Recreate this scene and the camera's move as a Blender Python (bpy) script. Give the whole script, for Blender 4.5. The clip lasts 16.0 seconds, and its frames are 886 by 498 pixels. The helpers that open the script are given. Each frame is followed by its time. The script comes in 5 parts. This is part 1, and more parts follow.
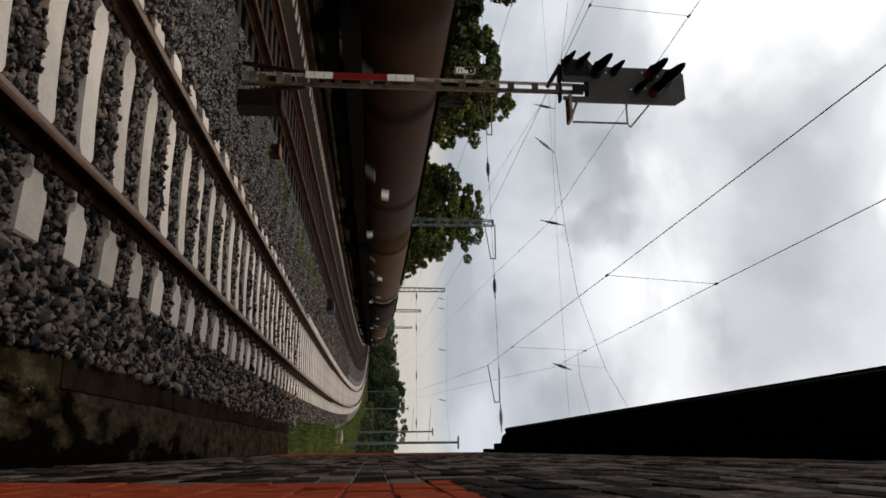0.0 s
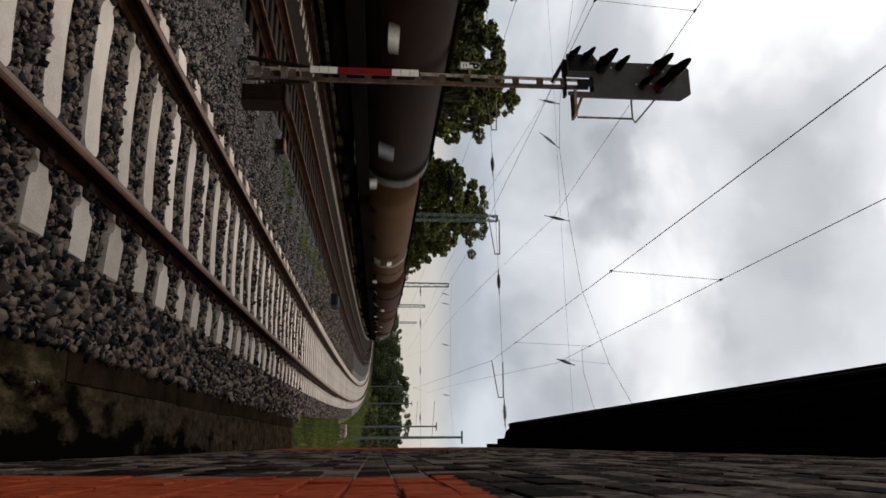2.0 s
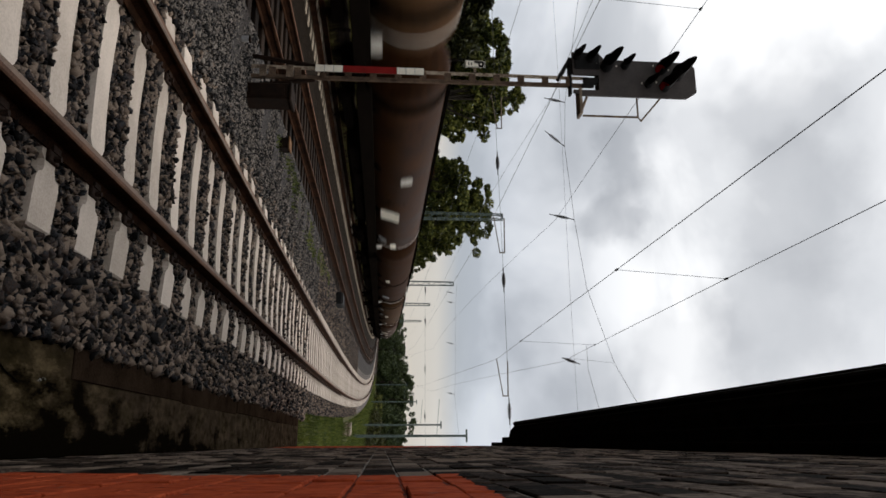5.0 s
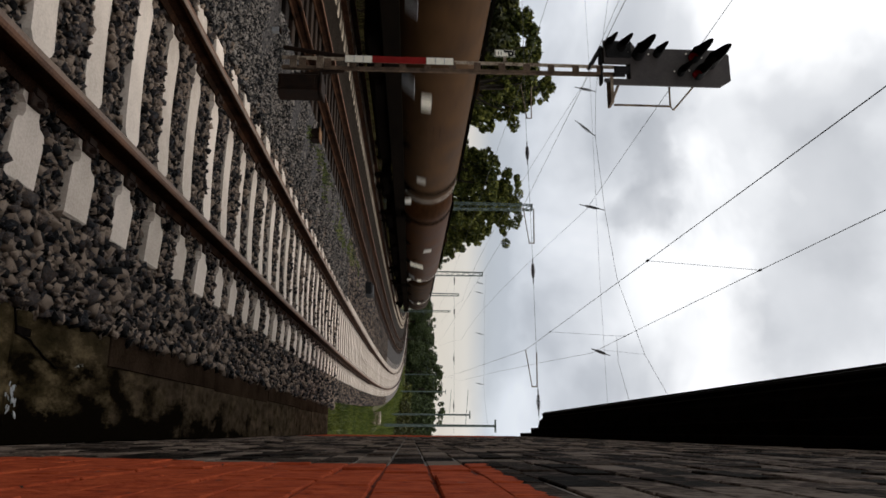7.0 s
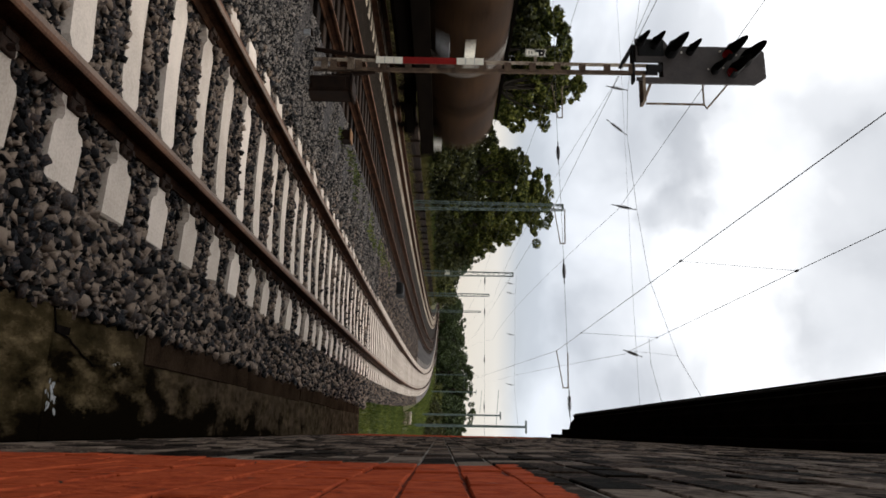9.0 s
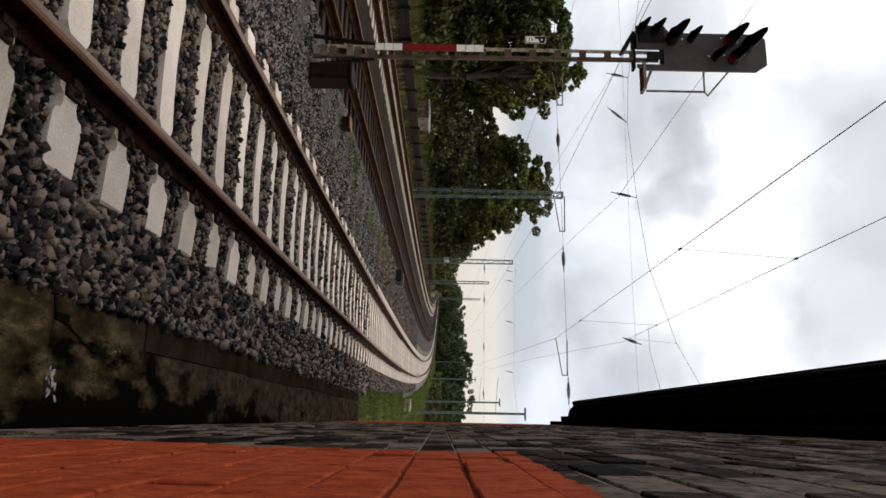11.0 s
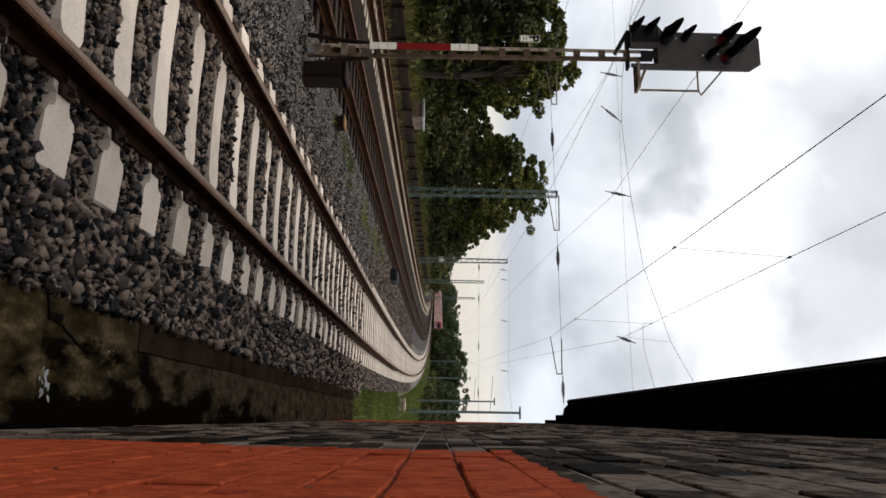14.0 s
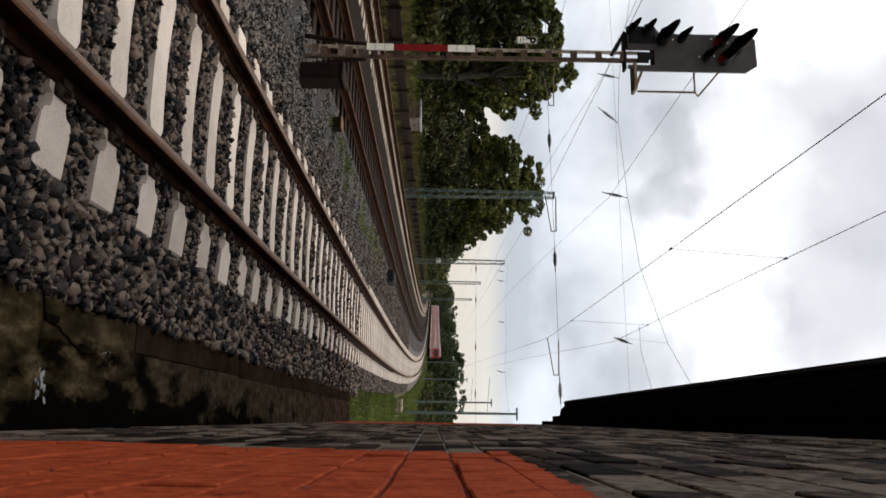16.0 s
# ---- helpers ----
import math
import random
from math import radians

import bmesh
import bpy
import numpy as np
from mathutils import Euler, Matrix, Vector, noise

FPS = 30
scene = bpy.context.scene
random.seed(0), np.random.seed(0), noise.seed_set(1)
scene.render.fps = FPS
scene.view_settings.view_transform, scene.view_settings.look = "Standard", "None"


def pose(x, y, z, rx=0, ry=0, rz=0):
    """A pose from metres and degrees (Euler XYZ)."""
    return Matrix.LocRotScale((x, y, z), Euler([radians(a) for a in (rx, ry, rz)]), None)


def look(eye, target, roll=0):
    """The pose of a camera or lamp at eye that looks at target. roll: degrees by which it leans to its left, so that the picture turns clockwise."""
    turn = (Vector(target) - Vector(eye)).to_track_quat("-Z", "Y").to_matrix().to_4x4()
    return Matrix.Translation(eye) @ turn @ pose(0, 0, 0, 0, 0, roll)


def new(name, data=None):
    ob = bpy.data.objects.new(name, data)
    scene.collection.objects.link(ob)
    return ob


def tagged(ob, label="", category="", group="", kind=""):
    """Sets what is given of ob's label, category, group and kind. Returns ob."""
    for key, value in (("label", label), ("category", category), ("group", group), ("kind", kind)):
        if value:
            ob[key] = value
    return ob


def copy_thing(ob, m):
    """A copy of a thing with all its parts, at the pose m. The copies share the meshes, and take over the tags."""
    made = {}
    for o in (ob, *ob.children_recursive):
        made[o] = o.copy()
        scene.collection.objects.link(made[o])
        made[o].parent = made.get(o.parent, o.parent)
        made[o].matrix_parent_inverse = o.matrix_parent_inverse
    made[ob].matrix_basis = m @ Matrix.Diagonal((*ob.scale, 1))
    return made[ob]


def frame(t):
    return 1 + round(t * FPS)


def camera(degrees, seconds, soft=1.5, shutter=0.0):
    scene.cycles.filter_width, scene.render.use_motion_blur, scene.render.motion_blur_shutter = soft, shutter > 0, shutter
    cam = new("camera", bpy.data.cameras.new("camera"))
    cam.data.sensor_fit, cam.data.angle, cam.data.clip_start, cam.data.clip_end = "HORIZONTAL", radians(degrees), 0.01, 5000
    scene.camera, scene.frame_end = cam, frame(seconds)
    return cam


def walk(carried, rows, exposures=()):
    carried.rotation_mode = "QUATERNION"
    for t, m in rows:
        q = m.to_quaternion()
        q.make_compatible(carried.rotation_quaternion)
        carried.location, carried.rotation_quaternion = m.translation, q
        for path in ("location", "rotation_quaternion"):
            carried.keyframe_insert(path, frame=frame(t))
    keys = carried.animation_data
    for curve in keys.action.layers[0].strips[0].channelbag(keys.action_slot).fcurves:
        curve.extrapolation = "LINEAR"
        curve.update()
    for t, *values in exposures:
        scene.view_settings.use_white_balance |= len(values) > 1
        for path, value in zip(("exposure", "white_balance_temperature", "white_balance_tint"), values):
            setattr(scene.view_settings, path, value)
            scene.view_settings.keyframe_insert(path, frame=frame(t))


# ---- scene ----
# The clip was filmed with the camera held on its side against a brick wall: the world's up is to the picture's right.
cam = camera(62.0, 16.0, soft=1.6, shutter=0.9)
EYE = (0.0, 0.0, 1.8)
TURNS = [
    (0.0, 15.25, 5.22, -0.86),
    (0.5, 14.99, 5.17, -0.93),
    (1.0, 15.48, 5.11, -1.04),
    (1.5, 15.15, 5.04, -1.00),
    (2.0, 14.87, 4.90, -0.98),
    (2.5, 15.04, 4.73, -1.06),
    (3.0, 14.85, 4.55, -1.07),
    (3.5, 14.77, 4.49, -1.05),
    (5.8, 14.73, 4.54, -1.05),
    (6.0, 14.47, 4.33, -1.09),
    (6.5, 14.05, 2.79, -1.19),
    (7.0, 13.96, 2.27, -1.10),
    (7.5, 14.32, 1.77, -1.10),
    (8.0, 13.98, 0.84, -1.13),
    (8.5, 14.46, 0.43, -1.10),
    (9.0, 13.94, -0.09, -1.08),
    (9.2, 13.61, -0.07, -1.18),
    (11.5, 12.91, 0.00, -1.13),
    (12.0, 12.83, 0.09, -1.11),
    (12.5, 12.90, 0.22, -1.08),
    (13.0, 13.19, 0.34, -1.07),
    (13.5, 13.01, 0.35, -1.09),
    (14.0, 12.92, 0.38, -1.05),
    (14.5, 13.00, 0.41, -1.07),
    (15.0, 12.29, 0.43, -1.06),
    (15.5, 12.26, 0.56, -1.09),
    (16.0, 13.01, 0.61, -1.06),
]
walk(cam, [(t, pose(*EYE, 90 + pitch, 0, yaw) @ pose(0, 0, 0, 0, 0, 90 - lean)) for t, yaw, pitch, lean in TURNS],
     exposures=[(0.0, -0.42), (3.7, -0.40), (5.8, -0.38), (6.5, -0.34), (7.5, -0.17), (9.0, -0.02), (16.0, -0.02)])

# ---- sky and sun: a bright, broken overcast ----
world = bpy.data.worlds.new("overcast_sky")
scene.world = world
world.use_nodes = True


CLOUDS = (
    ((-0.359, 0.881, 0.307), 0.050, 0.25),
    ((-0.288, 0.906, 0.310), 0.050, 0.27),
    ((-0.384, 0.786, 0.485), 0.085, 0.17),
    ((-0.278, 0.819, 0.502), 0.100, 0.20),
    ((-0.164, 0.857, 0.488), 0.100, 0.15),
    ((-0.109, 0.913, 0.393), 0.090, 0.20),
    ((-0.075, 0.952, 0.298), 0.070, 0.14),
    ((-0.134, 0.974, 0.181), 0.050, 0.10),
    ((-0.371, 0.906, 0.203), 0.050, 0.10))


def sky_nodes(tree):
    N, L = tree.nodes, tree.links
    N.clear()
    out, back, mix = N.new("ShaderNodeOutputWorld"), N.new("ShaderNodeBackground"), N.new("ShaderNodeMix")
    mix.data_type = "RGBA"
    sky = N.new("ShaderNodeTexSky")
    sky.sky_type, sky.sun_disc = "NISHITA", False
    sky.sun_elevation, sky.sun_rotation = radians(59), radians(47)
    scale = N.new("ShaderNodeMix")
    scale.data_type, scale.blend_type = "RGBA", "MULTIPLY"
    scale.inputs[0].default_value = 1.0
    scale.inputs[7].default_value = (0.1, 0.1, 0.1, 1)
    L.new(sky.outputs[0], scale.inputs[6])
    co = N.new("ShaderNodeTexCoord")
    mp = N.new("ShaderNodeMapping")
    mp.inputs["Location"].default_value = (0.35, 0.2, 0.1)
    mp.inputs["Scale"].default_value = (1.0, 1.0, 1.5)
    L.new(co.outputs["Generated"], mp.inputs["Vector"])
    big = N.new("ShaderNodeTexNoise")
    big.inputs["Scale"].default_value, big.inputs["Detail"].default_value = 3.6, 5.0
    big.inputs["Roughness"].default_value, big.inputs["Distortion"].default_value = 0.48, 0.25
    L.new(mp.outputs[0], big.inputs["Vector"])
    ramp = N.new("ShaderNodeValToRGB")
    e = ramp.color_ramp.elements
    e[0].position, e[0].color = 0.33, (0.84, 0.86, 0.89, 1)
    e[1].position, e[1].color = 0.64, (1.46, 1.46, 1.46, 1)
    m = ramp.color_ramp.elements.new(0.49)
    m.color = (0.97, 0.985, 1.01, 1)
    L.new(big.outputs[0], ramp.inputs[0])
    # towards the horizon the cloud thins out to a pale cream
    sep = N.new("ShaderNodeSeparateXYZ")
    L.new(co.outputs["Generated"], sep.inputs[0])
    low = N.new("ShaderNodeMapRange")
    low.inputs[1].default_value, low.inputs[2].default_value = 0.02, 0.14
    low.inputs[3].default_value, low.inputs[4].default_value = 1.0, 0.0
    low.interpolation_type = "SMOOTHSTEP"
    L.new(sep.outputs[2], low.inputs[0])
    pale = N.new("ShaderNodeMix")
    pale.data_type = "RGBA"
    pale.inputs[7].default_value = (0.90, 0.87, 0.82, 1)
    L.new(low.outputs[0], pale.inputs[0])
    L.new(ramp.outputs[0], pale.inputs[6])
    tint = N.new("ShaderNodeValToRGB")
    e = tint.color_ramp.elements
    e[0].position, e[0].color = 0.0, (0.94, 0.90, 0.85, 1)
    e[1].position, e[1].color = 1.0, (1.75, 1.75, 1.75, 1)
    for p, c in ((0.072, (0.94, 0.905, 0.86, 1)), (0.100, (0.64, 0.68, 0.74, 1)), (0.17, (0.69, 0.715, 0.76, 1)), (0.27, (0.83, 0.845, 0.87, 1)), (0.38, (1.16, 1.16, 1.16, 1)), (0.52, (1.16, 1.16, 1.16, 1))):
        e.new(p).color = c
    L.new(sep.outputs[2], tint.inputs[0])
    veil = N.new("ShaderNodeMix")
    veil.data_type, veil.blend_type = "RGBA", "MULTIPLY"
    veil.inputs[0].default_value = 1.0
    L.new(pale.outputs[2], veil.inputs[6])
    L.new(tint.outputs[0], veil.inputs[7])
    # separate grey cloud banks with frayed edges: direction, reach, depth
    fray, shift, bent = N.new("ShaderNodeTexNoise"), N.new("ShaderNodeVectorMath"), N.new("ShaderNodeVectorMath")
    fray.inputs["Scale"].default_value, fray.inputs["Detail"].default_value = 11.0, 4.0
    L.new(co.outputs["Generated"], fray.inputs["Vector"])
    shift.operation, bent.operation = "MULTIPLY_ADD", "ADD"
    shift.inputs[1].default_value, shift.inputs[2].default_value = (0.16, 0.16, 0.16), (-0.08, -0.08, -0.08)
    L.new(fray.outputs["Color"], shift.inputs[0])
    L.new(co.outputs["Generated"], bent.inputs[0])
    L.new(shift.outputs[0], bent.inputs[1])
    cover = veil.outputs[2]
    for way, reach, deep in CLOUDS:
        far, soft, dim = N.new("ShaderNodeVectorMath"), N.new("ShaderNodeMapRange"), N.new("ShaderNodeMix")
        far.operation, far.inputs[1].default_value = "DISTANCE", way
        L.new(bent.outputs[0], far.inputs[0])
        soft.interpolation_type = "SMOOTHSTEP"
        soft.inputs[1].default_value, soft.inputs[2].default_value = reach * 0.45, reach * 1.15
        soft.inputs[3].default_value, soft.inputs[4].default_value = deep, 0.0
        L.new(far.outputs["Value"], soft.inputs[0])
        dim.data_type, dim.blend_type = "RGBA", "MULTIPLY"
        dim.inputs[7].default_value = (0.0, 0.02, 0.06, 1)
        L.new(soft.outputs[0], dim.inputs[0])
        L.new(cover, dim.inputs[6])
        cover = dim.outputs[2]
    mix.inputs[0].default_value = 0.9
    L.new(scale.outputs[2], mix.inputs[6])
    L.new(cover, mix.inputs[7])
    L.new(mix.outputs[2], back.inputs[0])
    back.inputs[1].default_value = 1.0
    L.new(back.outputs[0], out.inputs[0])


sky_nodes(world.node_tree)
sun = new("sun", bpy.data.lights.new("sun", "SUN"))
sun.data.energy, sun.data.angle, sun.data.color = 1.9, radians(25), (1.0, 0.93, 0.84)
sun.matrix_world = look((0, 0, 60), (-26, -24, 0))


# ---- materials ----
def shade(name, dark, light, scale=6.0, rough=0.8, metal=0.0, bump=0.3, fine=60.0, per_object=0.0, per_island=0.0, dist=0.01, third=None, spec=None):
    """A surface with colour between two tones at two scales, fine relief and uneven gloss."""
    mat = bpy.data.materials.new(name)
    mat.use_nodes = True
    N, L = mat.node_tree.nodes, mat.node_tree.links
    b = N["Principled BSDF"]
    co = N.new("ShaderNodeTexCoord")
    n1, n2 = N.new("ShaderNodeTexNoise"), N.new("ShaderNodeTexNoise")
    n1.inputs["Scale"].default_value, n1.inputs["Detail"].default_value = scale, 6
    n2.inputs["Scale"].default_value, n2.inputs["Detail"].default_value = fine, 4
    for n in (n1, n2):
        L.new(co.outputs["Object"], n.inputs["Vector"])
    add = N.new("ShaderNodeMath")
    add.operation = "MULTIPLY_ADD"
    add.inputs[1].default_value = 0.45
    L.new(n2.outputs[0], add.inputs[0])
    sub = N.new("ShaderNodeMath")
    sub.operation = "MULTIPLY"
    sub.inputs[1].default_value = 0.65
    L.new(n1.outputs[0], sub.inputs[0])
    L.new(sub.outputs[0], add.inputs[2])
    value = add.outputs[0]
    if per_object or per_island:
        src = N.new("ShaderNodeObjectInfo") if per_object else N.new("ShaderNodeNewGeometry")
        socket = src.outputs["Random"] if per_object else src.outputs["Random Per Island"]
        ma = N.new("ShaderNodeMath")
        ma.operation = "MULTIPLY_ADD"
        ma.inputs[1].default_value = (per_object or per_island)
        L.new(socket, ma.inputs[0])
        off = N.new("ShaderNodeMath")
        off.inputs[1].default_value = -(per_object or per_island) / 2
        L.new(value, off.inputs[0])
        L.new(off.outputs[0], ma.inputs[2])
        value = ma.outputs[0]
    ramp = N.new("ShaderNodeValToRGB")
    e = ramp.color_ramp.elements
    e[0].position, e[0].color = 0.36, (*dark, 1)
    e[1].position, e[1].color = 0.72, (*light, 1)
    if third:
        k = e.new(0.55)
        k.color = (*third, 1)
    L.new(value, ramp.inputs[0])
    L.new(ramp.outputs[0], b.inputs["Base Color"])
    rr = N.new("ShaderNodeMapRange")
    rr.inputs[3].default_value, rr.inputs[4].default_value = max(0.05, rough - 0.12), min(1, rough + 0.12)
    L.new(n1.outputs[0], rr.inputs[0])
    L.new(rr.outputs[0], b.inputs["Roughness"])
    b.inputs["Metallic"].default_value = metal
    b.inputs["Specular IOR Level"].default_value = spec if spec is not None else (0.3 if rough < 0.7 else 0.1)
    if bump:
        bp = N.new("ShaderNodeBump")
        bp.inputs["Strength"].default_value, bp.inputs["Distance"].default_value = bump, dist
        L.new(n2.outputs[0], bp.inputs["Height"])
        L.new(bp.outputs[0], b.inputs["Normal"])
    return mat


def stone_ground(name, tones, size, extra=None):
    """Loose stones: Voronoi cells with their own tone, dark gaps, and larger stained patches."""
    mat = bpy.data.materials.new(name)
    mat.use_nodes = True
    N, L = mat.node_tree.nodes, mat.node_tree.links
    b = N["Principled BSDF"]
    co = N.new("ShaderNodeTexCoord")
    vo, ed, no = N.new("ShaderNodeTexVoronoi"), N.new("ShaderNodeTexVoronoi"), N.new("ShaderNodeTexNoise")
    ed.feature = "DISTANCE_TO_EDGE"
    for v in (vo, ed):
        v.inputs["Scale"].default_value = 1 / size
        L.new(co.outputs["Object"], v.inputs["Vector"])
    no.inputs["Scale"].default_value, no.inputs["Detail"].default_value = 0.7, 6
    L.new(co.outputs["Object"], no.inputs["Vector"])
    sep = N.new("ShaderNodeSeparateColor")
    L.new(vo.outputs["Color"], sep.inputs[0])
    ramp = N.new("ShaderNodeValToRGB")
    e = ramp.color_ramp.elements
    e[0].position, e[0].color = 0.0, (*tones[0], 1)
    e[1].position, e[1].color = 1.0, (*tones[2], 1)
    e.new(0.5).color = (*tones[1], 1)
    L.new(sep.outputs[0], ramp.inputs[0])
    gap = N.new("ShaderNodeMapRange")
    gap.inputs[1].default_value, gap.inputs[2].default_value = 0.0, 0.12
    gap.inputs[3].default_value, gap.inputs[4].default_value = 0.35, 1.0
    L.new(ed.outputs["Distance"], gap.inputs[0])
    mul = N.new("ShaderNodeMix")
    mul.data_type, mul.blend_type = "RGBA", "MULTIPLY"
    mul.inputs[0].default_value = 1
    L.new(ramp.outputs[0], mul.inputs[6])
    L.new(gap.outputs[0], mul.inputs[7])
    st = N.new("ShaderNodeMapRange")
    st.inputs[1].default_value, st.inputs[2].default_value = 0.45, 0.65
    L.new(no.outputs[0], st.inputs[0])
    mx = N.new("ShaderNodeMix")
    mx.data_type = "RGBA"
    mx.inputs[7].default_value = (*(extra or tones[0]), 1)
    half = N.new("ShaderNodeMath")
    half.operation = "MULTIPLY"
    half.inputs[1].default_value = 0.6
    L.new(st.outputs[0], half.inputs[0])
    L.new(half.outputs[0], mx.inputs[0])
    L.new(mul.outputs[2], mx.inputs[6])
    L.new(mx.outputs[2], b.inputs["Base Color"])
    b.inputs["Roughness"].default_value = 0.85
    b.inputs["Specular IOR Level"].default_value = 0.03
    bp = N.new("ShaderNodeBump")
    bp.inputs["Strength"].default_value, bp.inputs["Distance"].default_value = 0.9, size * 0.4
    L.new(ed.outputs["Distance"], bp.inputs["Height"])
    L.new(bp.outputs[0], b.inputs["Normal"])
    return mat


BALLAST = stone_ground("ballast_bed", ((0.04435, 0.04013, 0.03907), (0.1162, 0.1035, 0.09715), (0.2112, 0.1901, 0.169)), 0.05, (0.08976, 0.07392, 0.06125))
BROWN_BED = stone_ground("oiled_ballast", ((0.00891, 0.006275, 0.004455), (0.01782, 0.01296, 0.009315), (0.03443, 0.02552, 0.01863)), 0.05, (0.00972, 0.00729, 0.005265))
STONE = shade("ballast_stone", (0.00483, 0.004347, 0.004347), (0.1642, 0.1236, 0.09467), 5, 0.8, per_island=0.88, bump=0.5, fine=90, third=(0.03284, 0.02705, 0.02415))
for spot, tone in ((0.42, (0.01092, 0.01176, 0.01428)), (0.47, (0.03024, 0.03108, 0.03444)), (0.51, (0.04704, 0.02772, 0.01932)), (0.59, (0.04368, 0.042, 0.04284)), (0.63, (0.06888, 0.04536, 0.03276)), (0.67, (0.06552, 0.05712, 0.05208))):
    next(n for n in STONE.node_tree.nodes if n.type == "VALTORGB").color_ramp.elements.new(spot).color = (*tone, 1)
GRAVEL_BED = stone_ground("fine_gravel_bed", ((0.018, 0.017, 0.0175), (0.048, 0.044, 0.043), (0.10, 0.09, 0.083)), 0.03, (0.04, 0.034, 0.03))
GRAVEL = shade("fine_grey_gravel", (0.008, 0.0078, 0.008), (0.155, 0.135, 0.118), 6, 0.85, per_island=0.85, bump=0.4, fine=110, third=(0.046, 0.042, 0.041))
EARTH = shade("meadow_ground", (0.028, 0.034, 0.011), (0.085, 0.078, 0.032), 0.15, 0.95, fine=4, bump=0.6, dist=0.05)
SLEEPER = shade("pale_concrete", (0.3434, 0.2884, 0.2381), (0.5723, 0.4899, 0.4177), 3, 0.85, per_object=0.2, bump=0.3, fine=70, dist=0.003)
TIMBER = shade("tarred_timber", (0.0049, 0.00294, 0.00196), (0.0245, 0.0147, 0.00931), 3, 0.9, spec=0.1, per_object=0.3, bump=0.6, fine=40)
RUST = shade("rusty_rail_steel", (0.0014, 0.0008, 0.0006), (0.046, 0.021, 0.011), 4, 0.8, 0.0, spec=0.02, bump=0.3, fine=80, dist=0.003)
CAST_MARK = shade("grimy_cast_mark", (0.06, 0.045, 0.0348), (0.18, 0.144, 0.114), 60, 0.9, bump=0.4, fine=160, dist=0.003)
RAIL_TOP = shade("worn_rail_head", (0.085, 0.056, 0.041), (0.20, 0.14, 0.105), 3, 0.6, 0.0, spec=0.15, bump=0.1, fine=60, dist=0.001)
RAIL_DULL = shade("dull_brown_rail_head", (0.05, 0.026, 0.016), (0.16, 0.080, 0.047), 4, 0.7, 0.0, spec=0.1, bump=0.15, fine=70, dist=0.002)
CLIP_STEEL = shade("rail_fastening", (0.015, 0.01, 0.008), (0.045, 0.0275, 0.02), 30, 0.8, 0.2)
GREY_BRICK = shade("weathered_grey_brick", (0.004536, 0.003448, 0.002722), (0.1542, 0.1225, 0.09979), 24, 0.85, spec=0.02, per_object=0.5, bump=0.95, fine=60, dist=0.008, third=(0.04284, 0.03024, 0.0233))
GREY_BRICKS = shade("weathered_grey_bricks", (0.004698, 0.00357, 0.002819), (0.155, 0.1193, 0.09396), 24, 0.85, spec=0.02, per_island=0.5, bump=0.95, fine=60, dist=0.008, third=(0.04176, 0.02936, 0.02244))
MORTAR = shade("grey_mortar", (0.028, 0.024, 0.0208), (0.32, 0.296, 0.268), 5, 0.95, bump=0.5, fine=150, dist=0.004)


def paint_over(mat, tone_a, tone_b):
    """Old masonry paint with a ragged edge: low on the wall beside the camera and again near the wall's far end."""
    N, L = mat.node_tree.nodes, mat.node_tree.links
    b = N["Principled BSDF"]
    old = b.inputs["Base Color"].links[0].from_socket
    geo, sep, rag, tone = N.new("ShaderNodeNewGeometry"), N.new("ShaderNodeSeparateXYZ"), N.new("ShaderNodeTexNoise"), N.new("ShaderNodeTexNoise")
    L.new(geo.outputs["Position"], sep.inputs[0])
    rag.inputs["Scale"].default_value, rag.inputs["Detail"].default_value = 14, 5
    tone.inputs["Scale"].default_value, tone.inputs["Detail"].default_value = 22, 7
    for n in (rag, tone):
        L.new(geo.outputs["Position"], n.inputs["Vector"])

    def calc(op, a, c, d=None):
        m = N.new("ShaderNodeMath")
        m.operation = op
        for i, v in enumerate((a, c, d)):
            if v is None:
                continue
            if isinstance(v, (int, float)):
                m.inputs[i].default_value = v
            else:
                L.new(v, m.inputs[i])
        return m.outputs[0]

    wob = calc("MULTIPLY_ADD", rag.outputs[0], 0.05, -0.025)
    z, y = calc("ADD", sep.outputs[2], wob), calc("ADD", sep.outputs[1], wob)
    edge = calc("MULTIPLY_ADD", calc("MAXIMUM", calc("SUBTRACT", 1.55, z), 0.0), 0.32, 1.99)
    near = calc("MULTIPLY", calc("LESS_THAN", z, 1.995), calc("LESS_THAN", y, edge))
    far = calc("MULTIPLY", calc("LESS_THAN", z, 3.6), calc("GREATER_THAN", y, 13.0))
    mask = calc("MAXIMUM", near, far)
    worn = calc("GREATER_THAN", tone.outputs[0], 0.31)
    mask = calc("MULTIPLY", mask, worn)
    ramp, mx = N.new("ShaderNodeValToRGB"), N.new("ShaderNodeMix")
    e = ramp.color_ramp.elements
    e[0].position, e[0].color = 0.35, (*tone_a, 1)
    e[1].position, e[1].color = 0.65, (*tone_b, 1)
    L.new(tone.outputs[0], ramp.inputs[0])
    mx.data_type = "RGBA"
    L.new(mask, mx.inputs[0])
    L.new(old, mx.inputs[6])
    L.new(ramp.outputs[0], mx.inputs[7])
    L.new(mx.outputs[2], b.inputs["Base Color"])


